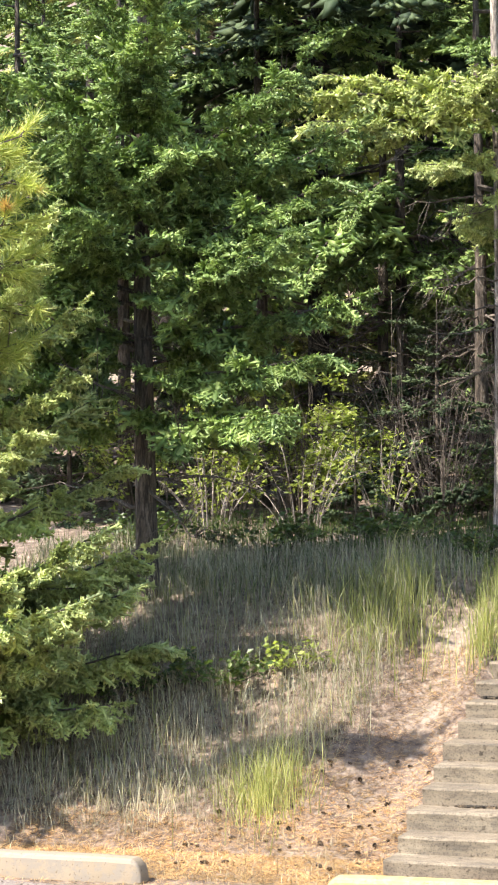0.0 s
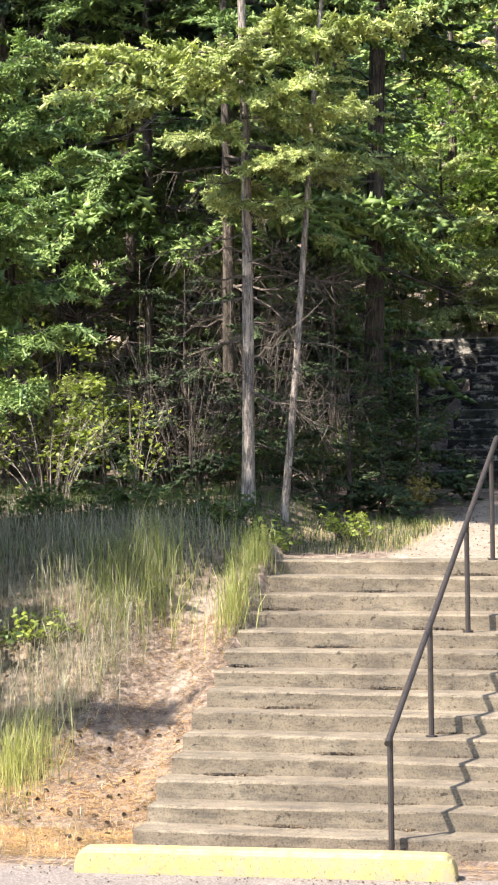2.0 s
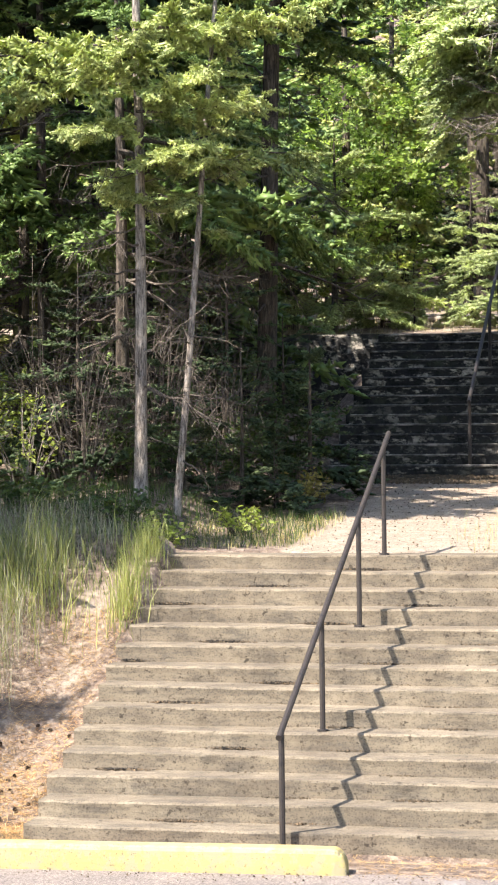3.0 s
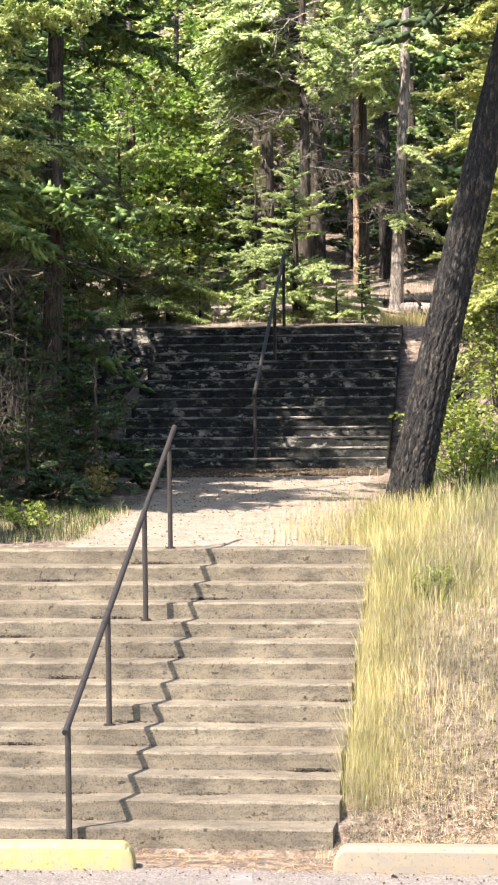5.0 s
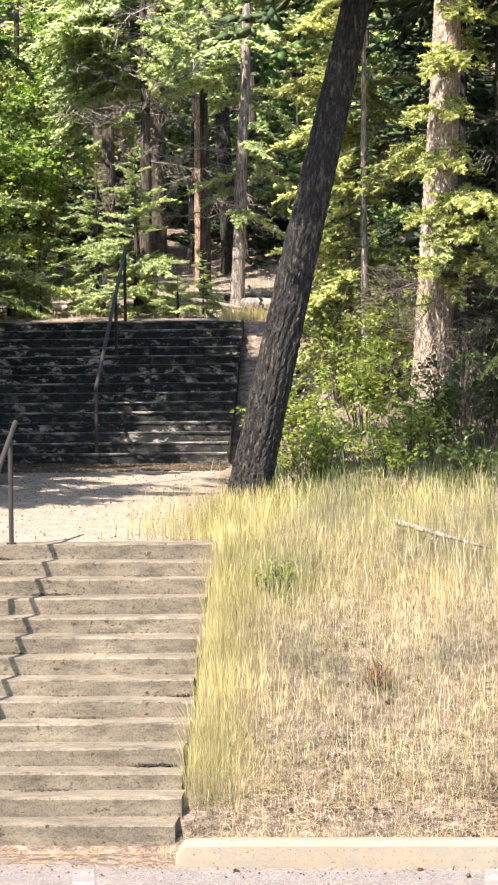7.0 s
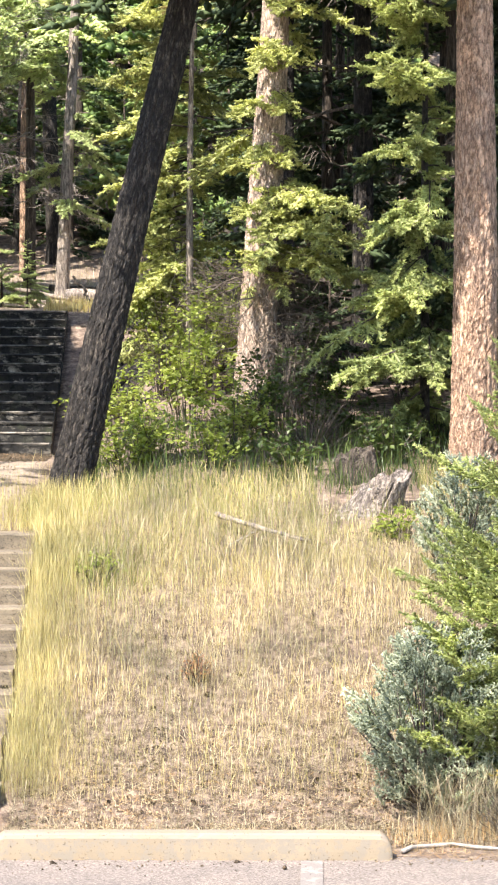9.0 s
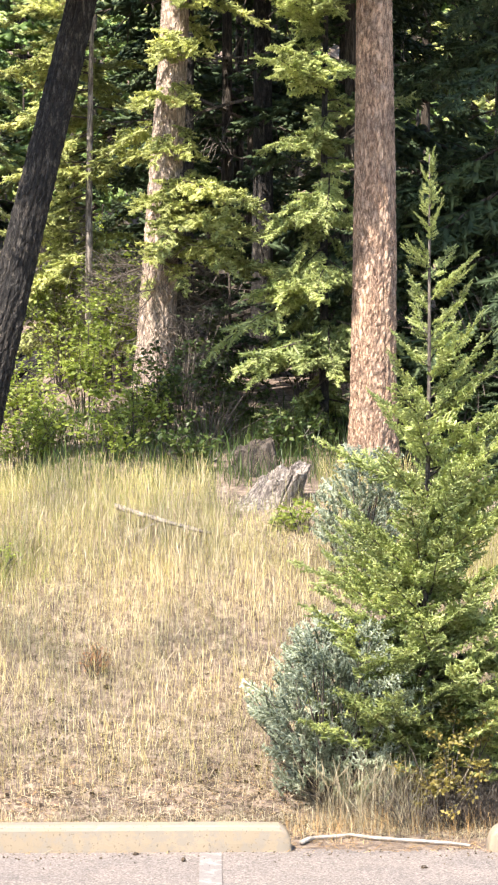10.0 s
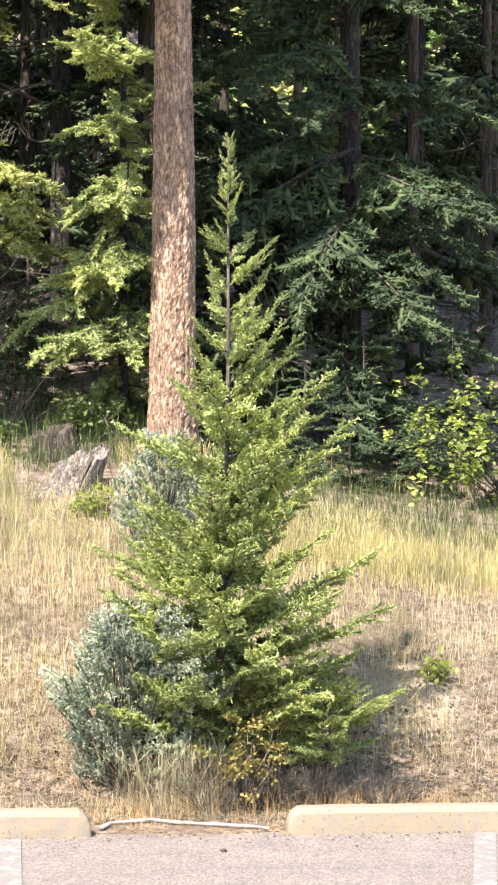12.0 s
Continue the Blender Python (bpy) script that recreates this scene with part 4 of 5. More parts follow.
conifer("sunlit_fir", -2.95, 41.5, 8.5, 0.10, "fir with sunlit hanging boughs among far trunks", "far", 4.0, 1.6, 20, M_FIR_SUNLIT, M_BARK, seed=26, tilt=(-26, 8), loose=14, dead=34, dead_from=1.5, shape=0.6, top=(6.0, 0.12), fine_to=12, snag=M_BARK_PALE,
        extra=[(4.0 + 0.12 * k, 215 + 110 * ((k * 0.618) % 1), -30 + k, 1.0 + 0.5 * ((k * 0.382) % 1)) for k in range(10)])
tall = [(-3.19, 44.0, 0.12, M_BARK_RED), (-2.32, 40.0, 0.11, M_BARK_PALE), (-5.16, 46.0, 0.17, M_BARK), (-4.14, 46.0, 0.15, M_BARK), (-3.55, 47.0, 0.14, M_BARK_DARK), (-2.75, 45.5, 0.16, M_BARK_DARK), (-4.75, 43.0, 0.13, M_BARK), (-5.6, 48.5, 0.16, M_BARK_DARK)]
for k, (tx, ty, tr, tm) in enumerate(tall):
    conifer("tall_pine", tx, ty, 12, tr, "tall straight forest pine with a bare trunk", "far", (4.6, 1.5, 3.4, 4.2, 5, 5, 2.9, 5)[k], (1.9, 1.25)[k == 1], (26, 44)[k == 1], M_FIR_SUNLIT if k == 1 else M_FIR_LIT if k in (2, 6) else M_FIR_OLD, tm, seed=30 + k, dead=16, dead_from=1.5, tilt=(-22, 12), shape=0.5, top=(5.6, 0.4), group="far pines", snag=M_BARK_PALE, lean=(0.5 * math.sin(k * 2.1), 0))

# firs that fill the depth of the wood, from a few grown forms
FORMS = [conifer("forest_fir", -12.6 + 1.9 * k, 34.5 + 1.3 * (k % 2), 7.6 + 0.8 * k, 0.10, "forest fir with dead lower boughs", "back", 0.6 + 0.3 * k, 2.0, 46, (M_FIR, M_FIR_OLD, M_FIR)[k % 3], M_BARK, seed=50 + k, dead=8, dead_from=0.4, tilt=(-18, 16), shape=0.85, group="deep wood")
         for k in range(3)]
TALL = [conifer("tall_fir", (-9.9, 3.0)[k], (27.2, 29.5)[k], (8.0, 11.5)[k], 0.085, "tall shaded fir with bare dead lower boughs", ("far", "low")[k], (2.8, 1.0)[k], 2.4, (28, 40)[k], (M_FIR, M_FIR_SHADED)[k], M_BARK, seed=57 + k, dead=(26, 8)[k], dead_from=0.4, tilt=(-18, 12), shape=0.6, group="deep wood")
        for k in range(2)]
THICKET = [(-13.2, 27.5), (-11.6, 29.5), (-8.2, 27.4), (-7.3, 28.4), (-12.6, 24.8), (-11.0, 25.6), (-9.4, 30.5), (-14.5, 31), (-7.0, 26.4)]
DARK = [(1.6, 31.5), (3.6, 33), (6.2, 29), (7.0, 33), (4.8, 36), (2.2, 36), (1.9, 34.4), (7.5, 30.6), (8.4, 34), (3.0, 30.4), (6.4, 39), (9.4, 39), (4.2, 40), (7.9, 36.6), (2.6, 41), (1.1, 36.5), (0.9, 33.2), (2.0, 44)]
# The last two spots are placed to shade the retaining wall.
OPEN = [(-8.8, 31.8), (-10.6, 31.6), (-12.2, 32.6), (-7.4, 33), (-13.8, 34), (-9.6, 33.6), (-11.8, 28.2), (-12.6, 36), (-8.6, 39.5), (-10.8, 42), (-7.2, 43), (-13.5, 46), (-9.2, 49), (-6.6, 50), (-4.6, 53), (-2.6, 51), (-0.7, 48), (-0.2, 43.5), (1.0, 51), (3.7, 47),
        (-16.5, 39), (-18, 33), (8.0, 52), (-7.9, 36.9), (-5.3, 50.5), (-3.4, 55), (-1.9, 54), (-6.9, 46.5), (0.2, 54),
        (-14.8, 42), (-17, 47), (-20, 42), (-12.9, 29.0), (-14.2, 28.0), (8.6, 42), (9.9, 45), (7.4, 41), (10.6, 48), (11.2, 43), (9.2, 40.4), (-8.3, 34.3), (-9.0, 34.9)]
for forms, spots in ((TALL[:1], THICKET), (TALL[1:], DARK), (FORMS, OPEN)):
    for k, (sx, sy) in enumerate(spots):
        copy_thing(forms[k % len(forms)], pose(sx, sy, float(ground_z(sx, sy)) - 0.1, 0, 0, (k * 137.5) % 360))

for k in range(16):
    sx, sy = -28 + 2.9 * k, 54 + 2.5 * (k % 2)
    copy_thing(FORMS[k % 3], pose(sx, sy, float(ground_z(sx, sy)) - 0.1, 0, 0, (k * 83) % 360) @ Matrix.Scale(1.75, 4))
for k in range(14):
    sx, sy = -13.5 + 1.9 * k, 62 + 3.1 * (k % 3)
    copy_thing(FORMS[k % 3], pose(sx, sy, float(ground_z(sx, sy)) - 0.1, 0, 0, (k * 71) % 360) @ Matrix.Scale(1.3, 4))
for k in range(12):
    sx, sy = -36 + 5.2 * k, 76 + 4 * (k % 2)
    copy_thing(FORMS[k % 3], pose(sx, sy, float(ground_z(sx, sy)) - 0.1, 0, 0, (k * 61) % 360) @ Matrix.Scale(2.7, 4))
# Low firs in shaded needles; some stand in for shade below the dark fir.
BUSH = conifer("low_fir", -7.3, 25.7, 2.5, 0.035, "low bushy fir in the shade of taller trees", "low", 0.1, 1.3, 22, M_FIR_SHADED, M_BARK, seed=71, tilt=(-12, 24), loose=16, shape=0.6, group="low firs")
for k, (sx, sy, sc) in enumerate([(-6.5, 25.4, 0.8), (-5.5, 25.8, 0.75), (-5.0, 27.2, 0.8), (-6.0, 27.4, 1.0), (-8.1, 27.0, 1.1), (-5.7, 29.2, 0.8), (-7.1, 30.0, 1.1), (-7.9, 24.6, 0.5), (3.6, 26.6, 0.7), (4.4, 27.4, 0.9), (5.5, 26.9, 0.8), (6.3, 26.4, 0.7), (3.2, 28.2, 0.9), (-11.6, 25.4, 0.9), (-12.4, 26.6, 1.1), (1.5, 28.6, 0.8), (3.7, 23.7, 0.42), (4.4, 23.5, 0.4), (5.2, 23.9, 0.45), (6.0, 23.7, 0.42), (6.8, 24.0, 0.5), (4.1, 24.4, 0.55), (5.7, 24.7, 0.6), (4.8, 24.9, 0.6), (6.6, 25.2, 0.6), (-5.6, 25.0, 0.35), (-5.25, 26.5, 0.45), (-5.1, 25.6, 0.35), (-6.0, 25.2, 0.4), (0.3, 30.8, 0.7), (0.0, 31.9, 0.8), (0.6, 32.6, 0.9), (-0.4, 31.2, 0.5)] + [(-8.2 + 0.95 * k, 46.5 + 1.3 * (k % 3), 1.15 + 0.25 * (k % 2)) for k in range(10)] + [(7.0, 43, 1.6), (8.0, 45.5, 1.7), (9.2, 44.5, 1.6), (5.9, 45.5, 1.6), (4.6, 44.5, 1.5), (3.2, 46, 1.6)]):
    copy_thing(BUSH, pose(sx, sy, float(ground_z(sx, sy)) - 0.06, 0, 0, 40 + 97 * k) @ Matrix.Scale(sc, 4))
SUNNY = conifer("young_fir", -7.7, 38.3, 2.9, 0.035, "sunlit young fir at the top of the retaining wall", "far", 0.1, 1.15, 48, M_FIR_SUNLIT, M_BARK, seed=72, tilt=(-18, 24), loose=14, shape=0.8, group="young firs")
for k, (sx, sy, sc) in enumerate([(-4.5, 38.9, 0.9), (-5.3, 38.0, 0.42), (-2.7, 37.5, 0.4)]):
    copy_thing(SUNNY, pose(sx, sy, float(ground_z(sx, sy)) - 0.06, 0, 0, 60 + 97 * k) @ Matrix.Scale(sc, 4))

# crowns added above the view to shade the dark wood and upper stairs
HIGH = conifer("high_fir", 1.0, 29.6, 14.5, 0.14, "tall fir added for shade, its crown above the view", "low", 5.1, 3.3, 64, M_FIR_SHADED, M_BARK_DARK, seed=61, dead=10, tilt=(-14, 14), shape=0.6, group="deep wood")
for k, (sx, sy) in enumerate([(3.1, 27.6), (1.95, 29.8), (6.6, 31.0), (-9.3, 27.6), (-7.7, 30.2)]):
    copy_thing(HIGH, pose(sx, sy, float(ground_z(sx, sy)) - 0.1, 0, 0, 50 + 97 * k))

# one unseen fir added outside the view as a shade tree
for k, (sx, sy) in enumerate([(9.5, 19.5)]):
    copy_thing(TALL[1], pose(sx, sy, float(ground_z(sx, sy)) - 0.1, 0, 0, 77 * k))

# ---------------------------------------------------------------- shrubs
def juniper(x, y, width, height, plumes, label, seed):
    """A juniper: crooked stems from one foot, each ending in dense upright plumes of scale foliage."""
    r = np.random.default_rng(seed)
    t = tagged(empty("juniper", (x, y, float(ground_z(x, y)) - 0.04)), label, "shrub", "junipers")
    a = r.uniform(0, 2 * np.pi, plumes)
    rad = np.sqrt(r.uniform(0, 1, plumes))
    z = r.uniform(0.10, 0.86, plumes) * height
    swell = np.sin(np.pi * np.clip(0.18 + 0.70 * z / height, 0, 1)) ** 0.7
    tip = np.stack([np.cos(a) * rad * swell * width / 2, np.sin(a) * rad * swell * width / 2, z], -1)
    lumps = 0.10 * np.stack([np.sin(9 * tip[:, 2] + 4 * tip[:, 0]), np.sin(8 * tip[:, 0] + 2), np.sin(7 * tip[:, 0] + 6 * tip[:, 1])], -1)
    tip = tip + lumps * width
    way = np.stack([np.cos(a) * (0.25 + 0.5 * rad), np.sin(a) * (0.25 + 0.5 * rad), r.uniform(0.35, 1.0, plumes)], -1) + r.normal(0, 0.22, (plumes, 3))
    rot = frames_from(way, r.uniform(-3, 3, plumes))
    size = r.uniform(0.10, 0.20, plumes) * (0.75 + 0.25 * height)
    pick = r.integers(0, len(SHOOT), plumes)
    part_mesh("foliage", mesh_from("foliage", *join([spread(*SHOOT[k], tip[pick == k], rot[pick == k], size[pick == k]) for k in range(len(SHOOT))]), M_JUNIPER, True), t)
    wood = []
    for k in range(0, plumes, 5):
        p = tip[k]
        wood.append(tube(np.stack([p * (0.12, 0.12, 0.0), p * (0.5, 0.5, 0.45) + r.normal(0, 0.03, 3), p]), [0.012, 0.008, 0.003], 4))
    part_mesh("twig_mass", mesh_from("twig_mass", *join(wood), M_TWIG), t)


juniper(1.70, 17.45, 1.05, 1.36, 800, "grey-green juniper shrub on dry grass", 3)
juniper(2.10, 17.75, 0.8, 0.95, 300, "grey-green juniper half hidden by the young fir", 8)
juniper(2.22, 20.6, 0.65, 1.25, 300, "small grey-green juniper behind the young fir", 4)
shrub("leafy_shrub", 6.3, 23.3, 3.9, 1.75, 1700, 0.07, M_LEAF, "broad-leaved shrub against dark firs", 5, 24, lift=0.55, depth=1.6, twig=M_BARK_DARK)
shrub("gold_shrub", 2.45, 16.98, 1.1, 1.05, 1500, 0.036, M_LEAF_GOLD, "small shrub with yellowing leaves under the young fir", 6, 10)
conifer("young_fir", 3.08, 17.2, 0.98, 0.02, "low bright fir seedling by the wheel stop", "young", 0.36, 0.78, 40, M_FIR_LOT, M_BARK, seed=21, tilt=(-4, 30), group="young firs")
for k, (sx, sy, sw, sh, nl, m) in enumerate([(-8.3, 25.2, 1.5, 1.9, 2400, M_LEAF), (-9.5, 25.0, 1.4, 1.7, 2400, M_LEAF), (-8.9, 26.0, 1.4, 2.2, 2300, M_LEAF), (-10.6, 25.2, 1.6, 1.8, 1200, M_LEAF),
                                          (-6.6, 25.2, 1.3, 1.1, 900, M_LEAF_SHADED), (-5.9, 26.0, 1.5, 1.3, 1400, M_LEAF_SHADED), (-5.3, 27.4, 1.5, 1.4, 1500, M_LEAF_SHADED), (-5.6, 29.4, 1.6, 1.5, 1500, M_LEAF_SHADED), (-7.2, 31.5, 2.0, 1.4, 1500, M_LEAF_SHADED),
                                          (-0.15, 26.2, 1.0, 1.5, 1500, M_LEAF), (0.35, 25.2, 1.0, 1.1, 1100, M_LEAF), (1.3, 26.0, 1.1, 0.9, 900, M_LEAF_SHADED), (-0.5, 25.0, 0.9, 0.8, 700, M_LEAF), (0.9, 24.2, 0.9, 0.7, 500, M_LEAF_SHADED), (-0.75, 24.6, 0.9, 0.75, 700, M_LEAF), (0.1, 24.4, 0.9, 0.6, 600, M_LEAF), (0.6, 25.6, 1.2, 1.2, 1100, M_LEAF_SHADED), (1.9, 24.8, 1.0, 0.7, 600, M_LEAF_SHADED), (1.5, 27.5, 1.4, 1.0, 800, M_LEAF_SHADED), (2.4, 28.2, 1.5, 1.1, 800, M_LEAF_SHADED), (0.9, 28.6, 1.4, 1.0, 800, M_LEAF_SHADED), (-0.9, 27.5, 1.3, 1.0, 900, M_LEAF), (-1.1, 30.2, 1.1, 0.9, 900, M_LEAF_SHADED), (-0.6, 32.5, 1.3, 1.3, 1000, M_LEAF_SHADED), (-0.2, 28.8, 1.2, 1.2, 1000, M_LEAF),
                                          (-0.2, 30.5, 1.5, 2.6, 2200, M_LEAF), (-6.2, 40.0, 1.6, 2.0, 1500, M_LEAF), (-7.3, 38.5, 1.5, 2.4, 1500, M_LEAF), (-4.95, 26.2, 0.9, 0.55, 420, M_LEAF_GOLD), (3.6, 25.0, 1.5, 1.2, 900, M_LEAF_SHADED),
                                          (-7.6, 19.7, 1.4, 0.40, 700, M_LEAF_SHADED), (-8.5, 19.5, 1.2, 0.42, 600, M_LEAF_SHADED), (-7.0, 19.9, 0.8, 0.35, 300, M_LEAF), (-8.2, 22.6, 1.8, 0.5, 900, M_LEAF_SHADED), (-7.0, 22.8, 1.6, 0.5, 900, M_LEAF_SHADED), (-6.0, 22.6, 1.2, 0.4, 600, M_LEAF_SHADED),
                                          (-5.5, 22.2, 0.7, 0.30, 320, M_LEAF), (-5.0, 23.4, 0.8, 0.35, 320, M_LEAF), (-9.6, 22.6, 1.5, 0.5, 700, M_LEAF_SHADED), (1.75, 21.7, 0.55, 0.35, 260, M_LEAF), (4.25, 18.9, 0.30, 0.22, 150, M_LEAF), (0.05, 27.6, 1.3, 1.9, 1700, M_LEAF), (-0.45, 28.8, 1.2, 1.9, 1500, M_LEAF)]):
    shrub("leafy_shrub", sx, sy, sw, sh, nl, 0.06, m, ("leafy green shrub at the foot of the trees", "shaded dark green shrub in the undergrowth", "small shrub with yellowing leaves")[0 if m is M_LEAF else 1 if m is M_LEAF_SHADED else 2], 60 + k, 14)
shrub("weed_clump", -0.9, 20.7, 0.5, 0.40, 500, 0.030, M_LEAF, "soft green weeds among the golden grass", 87, 16, lift=0.1)
shrub("dead_shrub", -0.05, 19.13, 0.30, 0.34, 700, 0.030, M_RUST, "small rust-brown dead shrub on the dry bank", 88, 22, lift=0.0, leaf_w=0.10)
for k, (sx, sy, sw, sh) in enumerate([(-7.1, 25.0, 1.8, 2.0), (-6.4, 25.8, 1.8, 2.4), (-8.8, 25.4, 1.8, 1.9), (-7.8, 26.0, 2.0, 2.6), (-6.9, 27.2, 2.0, 3.2), (-9.9, 25.9, 2.0, 2.2), (-5.9, 26.8, 1.6, 2.0), (1.1, 25.2, 1.4, 0.8), (0.9, 26.3, 1.2, 1.6)]):
    shrub("dead_brush", sx, sy, sw, sh, 0, 0.05, M_LEAF, "tangle of bare dead twigs", 120 + k, 30)
for k, (sx, sw, sh) in enumerate([(2.2, 0.9, 0.50), (2.55, 1.0, 0.46), (2.95, 1.0, 0.50), (3.4, 1.0, 0.40), (2.75, 0.8, 0.36)]):
    shrub("dead_brush", sx, 16.92 + 0.04 * (k % 3), sw, sh, 0, 0.05, M_LEAF, "low tangle of dead brown twigs", 170 + k, 60, depth=0.5, thin=0.5)
# Pale bark stands in for sunlight on these stems.
for k, (sx, sy, sw, sh) in enumerate([(-8.4, 24.3, 1.6, 1.5), (-9.4, 24.2, 1.6, 1.6), (-7.6, 24.6, 1.2, 1.2)]):
    shrub("pale_brush", sx, sy, sw, sh, 260, 0.06, M_LEAF, "pale bare stems with a few bright leaves", 140 + k, 16, twig=M_BARK_PALE)

for k, (sx, sy, sw, sh) in enumerate([(-7.5, 41.5, 4.6, 6.6), (-6.5, 43.5, 3.2, 6.2), (-10.2, 38.5, 4.0, 6.5)]):
    shrub("tall_shrub", sx, sy, sw, sh, 9000, 0.105, M_CANOPY, "tall green broad-leaved shrub in the wood", 150 + k, 34, lift=0.1, twig=M_BARK_DARK)

# ---------------------------------------------------------------- grass
off_path = lambda x, y: (1 - np.clip(2.4 * bare_mask(x, y), 0, 1)) * (0.06 + 0.94 * smooth(y, 17.55, 18.1))
patchy = lambda x, y: 0.5 + 0.5 * np.sin(2.9 * x + 1.3 * y + 1) * np.sin(2.1 * y - 1.7 * x)
up_bank = lambda x, y: np.where((x > 3.0) & (y > 19.6), 0.6, 1.0) * np.where((np.abs(x - 1.58) < 0.5) & (y > 21.2), 0.35, 1.0) * (0.50 + 0.50 * smooth(y, 17.6, 20.6)) * (0.75 + 0.5 * patchy(x, y))
thin_low = lambda x, y: np.clip(0.70 + 0.30 * smooth(y, 17.2, 20.2) * (0.45 + 0.75 * patchy(x, y)), 0, 1)
grass("dry_grass", 46000, box(ST_R + 0.1, 6.2, 16.9, 22.4, thin_low), (0.05, 0.24), 0.0036, M_STRAW, "dry straw-coloured grass on the sunny bank", 1, 0.6, grow=up_bank)
grass("dry_grass", 13000, box(ST_R + 0.1, 6.0, 17.4, 22.6, thin_low), (0.20, 0.46), 0.0026, M_STRAW, "tall dry seeding grass on the sunny bank", 2, 0.3, True, grow=up_bank)
grass("golden_grass", 9000, box(ST_R + 0.1, 4.2, 17.5, 20.9, thin_low), (0.16, 0.40), 0.0024, M_STRAW_GOLD, "thin golden grass across the sunny bank", 40, 0.3, True)
grass("dark_straw_litter", 11000, box(ST_R + 0.1, 6.2, 16.7, 20.5), (0.05, 0.16), 0.007, M_CRUMB, "flattened dark stems between pale straw on the sunny bank", 38, 2.4)
grass("straw_litter", 56000, box(ST_R + 0.1, 6.2, 16.7, 22.0), (0.06, 0.20), 0.0052, M_STRAW, "flattened dry straw on the sunny bank", 17, 2.4)
grass("green_grass", 7000, box(ST_R + 0.1, 3.2, 19.2, 22.8, lambda x, y: smooth(y, 19.2, 22) * np.clip(1.0 - 0.22 * (x - ST_R), 0.15, 1)), (0.14, 0.42), 0.0030, M_GREEN_GRASS, "thin yellow-green stems among dry grass", 33, 0.3)
grass("golden_grass", 6500, lambda r, n: (ST_R + 0.02 + np.abs(r.normal(0, 0.24, n)), r.uniform(17.5, 22.4, n)), (0.18, 0.50), 0.0020, M_STRAW_GOLD, "tall golden grass along the stairs", 3, 0.22, True)
by_stump = lambda x, y: np.where((np.abs(x - 1.58) < 0.50) & (y > 21.2) | (x > 3.0) & (y > 21.5), 0.05, 1.0)
grass("golden_grass", 15000, box(ST_R - 0.1, 5.8, 20.6, 23.6, by_stump), (0.14, 0.42), 0.0023, M_STRAW_GOLD, "golden-green grass at the top of the bank", 4, 0.35, True)
grass("green_grass", 5200, box(ST_R - 0.2, 5.8, 21.6, 24.0, by_stump), (0.14, 0.38), 0.0034, M_GREEN_GRASS, "green grass at the foot of the leaning tree", 5, 0.35)
grass("grey_grass", 15000, box(-10.5, ST_L - 0.45, 17.6, 22.5, off_path), (0.10, 0.35), 0.0055, M_STRAW_GREY, "greyish grass on the shaded bank", 6, 0.7)
grass("grey_grass", 4500, box(-10.2, -6.2, 17.5, 21.8, off_path), (0.20, 0.48), 0.0034, M_STRAW_GREY, "tall seeding grass on the shaded bank", 7, 0.3, True)
grass("straw_litter", 9000, box(-10.2, -6.0, 17.4, 22, off_path), (0.08, 0.2), 0.006, M_STRAW_GREY, "flattened grey straw on the shaded bank", 18, 2.4)
grass("green_grass", 600, lambda r, n: (r.normal(-6.35, 0.27, n), r.normal(20.75, 0.4, n)), (0.30, 0.72), 0.007, M_GREEN_GRASS, "tall green grass tuft beside the worn path", 8, 0.42)
grass("green_grass", 260, lambda r, n: (r.normal(-5.40, 0.08, n), r.normal(20.5, 0.22, n)), (0.35, 0.65), 0.007, M_GREEN_GRASS, "green grass tuft at the edge of the stairs", 9, 0.4)
grass("green_grass", 420, lambda r, n: (r.normal(-5.42, 0.12, n), r.normal(21.35, 0.16, n)), (0.15, 0.40), 0.006, M_GREEN_GRASS, "green grass tuft at the top of the stairs", 34, 0.5)
grass("green_grass", 520, lambda r, n: (r.normal(-6.60, 0.18, n), r.normal(18.2, 0.22, n)), (0.25, 0.55), 0.006, M_GREEN_GRASS, "yellow-green grass tuft low on the bank", 10, 0.45)
grass("green_grass", 7200, box(-10.5, -5.6, 20.8, 25.0), (0.08, 0.26), 0.008, M_LEAF_SHADED, "shaded green undergrowth below the trees", 11, 0.6)
grass("dry_grass", 1900, box(-9.5, ST_L - 0.1, 16.5, 18.2), (0.04, 0.12), 0.006, M_STRAW, "short dry grass behind the wheel stops", 12, 1.0)
grass("dry_grass", 5000, box(ST_R - 0.1, 6.2, 16.45, 17.3), (0.04, 0.16), 0.0028, M_STRAW, "short dry grass behind the wheel stops", 13, 1.0)
grass("golden_grass", 3600, lambda r, n: (-1.35 - np.abs(r.normal(0, 0.55, n)) + 0.3 * r.random(n), 21.7 + np.abs(r.normal(0, 2.4, n))), (0.08, 0.26), 0.0045, M_STRAW_GOLD, "golden grass at the edge of the landing", 14, 0.4)
grass("dry_grass", 7000, box(-8, 2, 37, 46), (0.05, 0.22), 0.007, M_STRAW, "dry grass on the slope above the upper stairs", 15, 0.5)
grass("golden_grass", 1500, box(-2.4, -0.9, 36.4, 38.2), (0.08, 0.24), 0.008, M_STRAW_GOLD, "sunlit golden grass beside the upper stairs", 39, 0.4)
grass("needle_litter", 22000, box(-9.5, 6.2, 16.1, 18.0), (0.05, 0.11), 0.005, M_LITTER, "fallen brown pine needles", 16, 2.4)
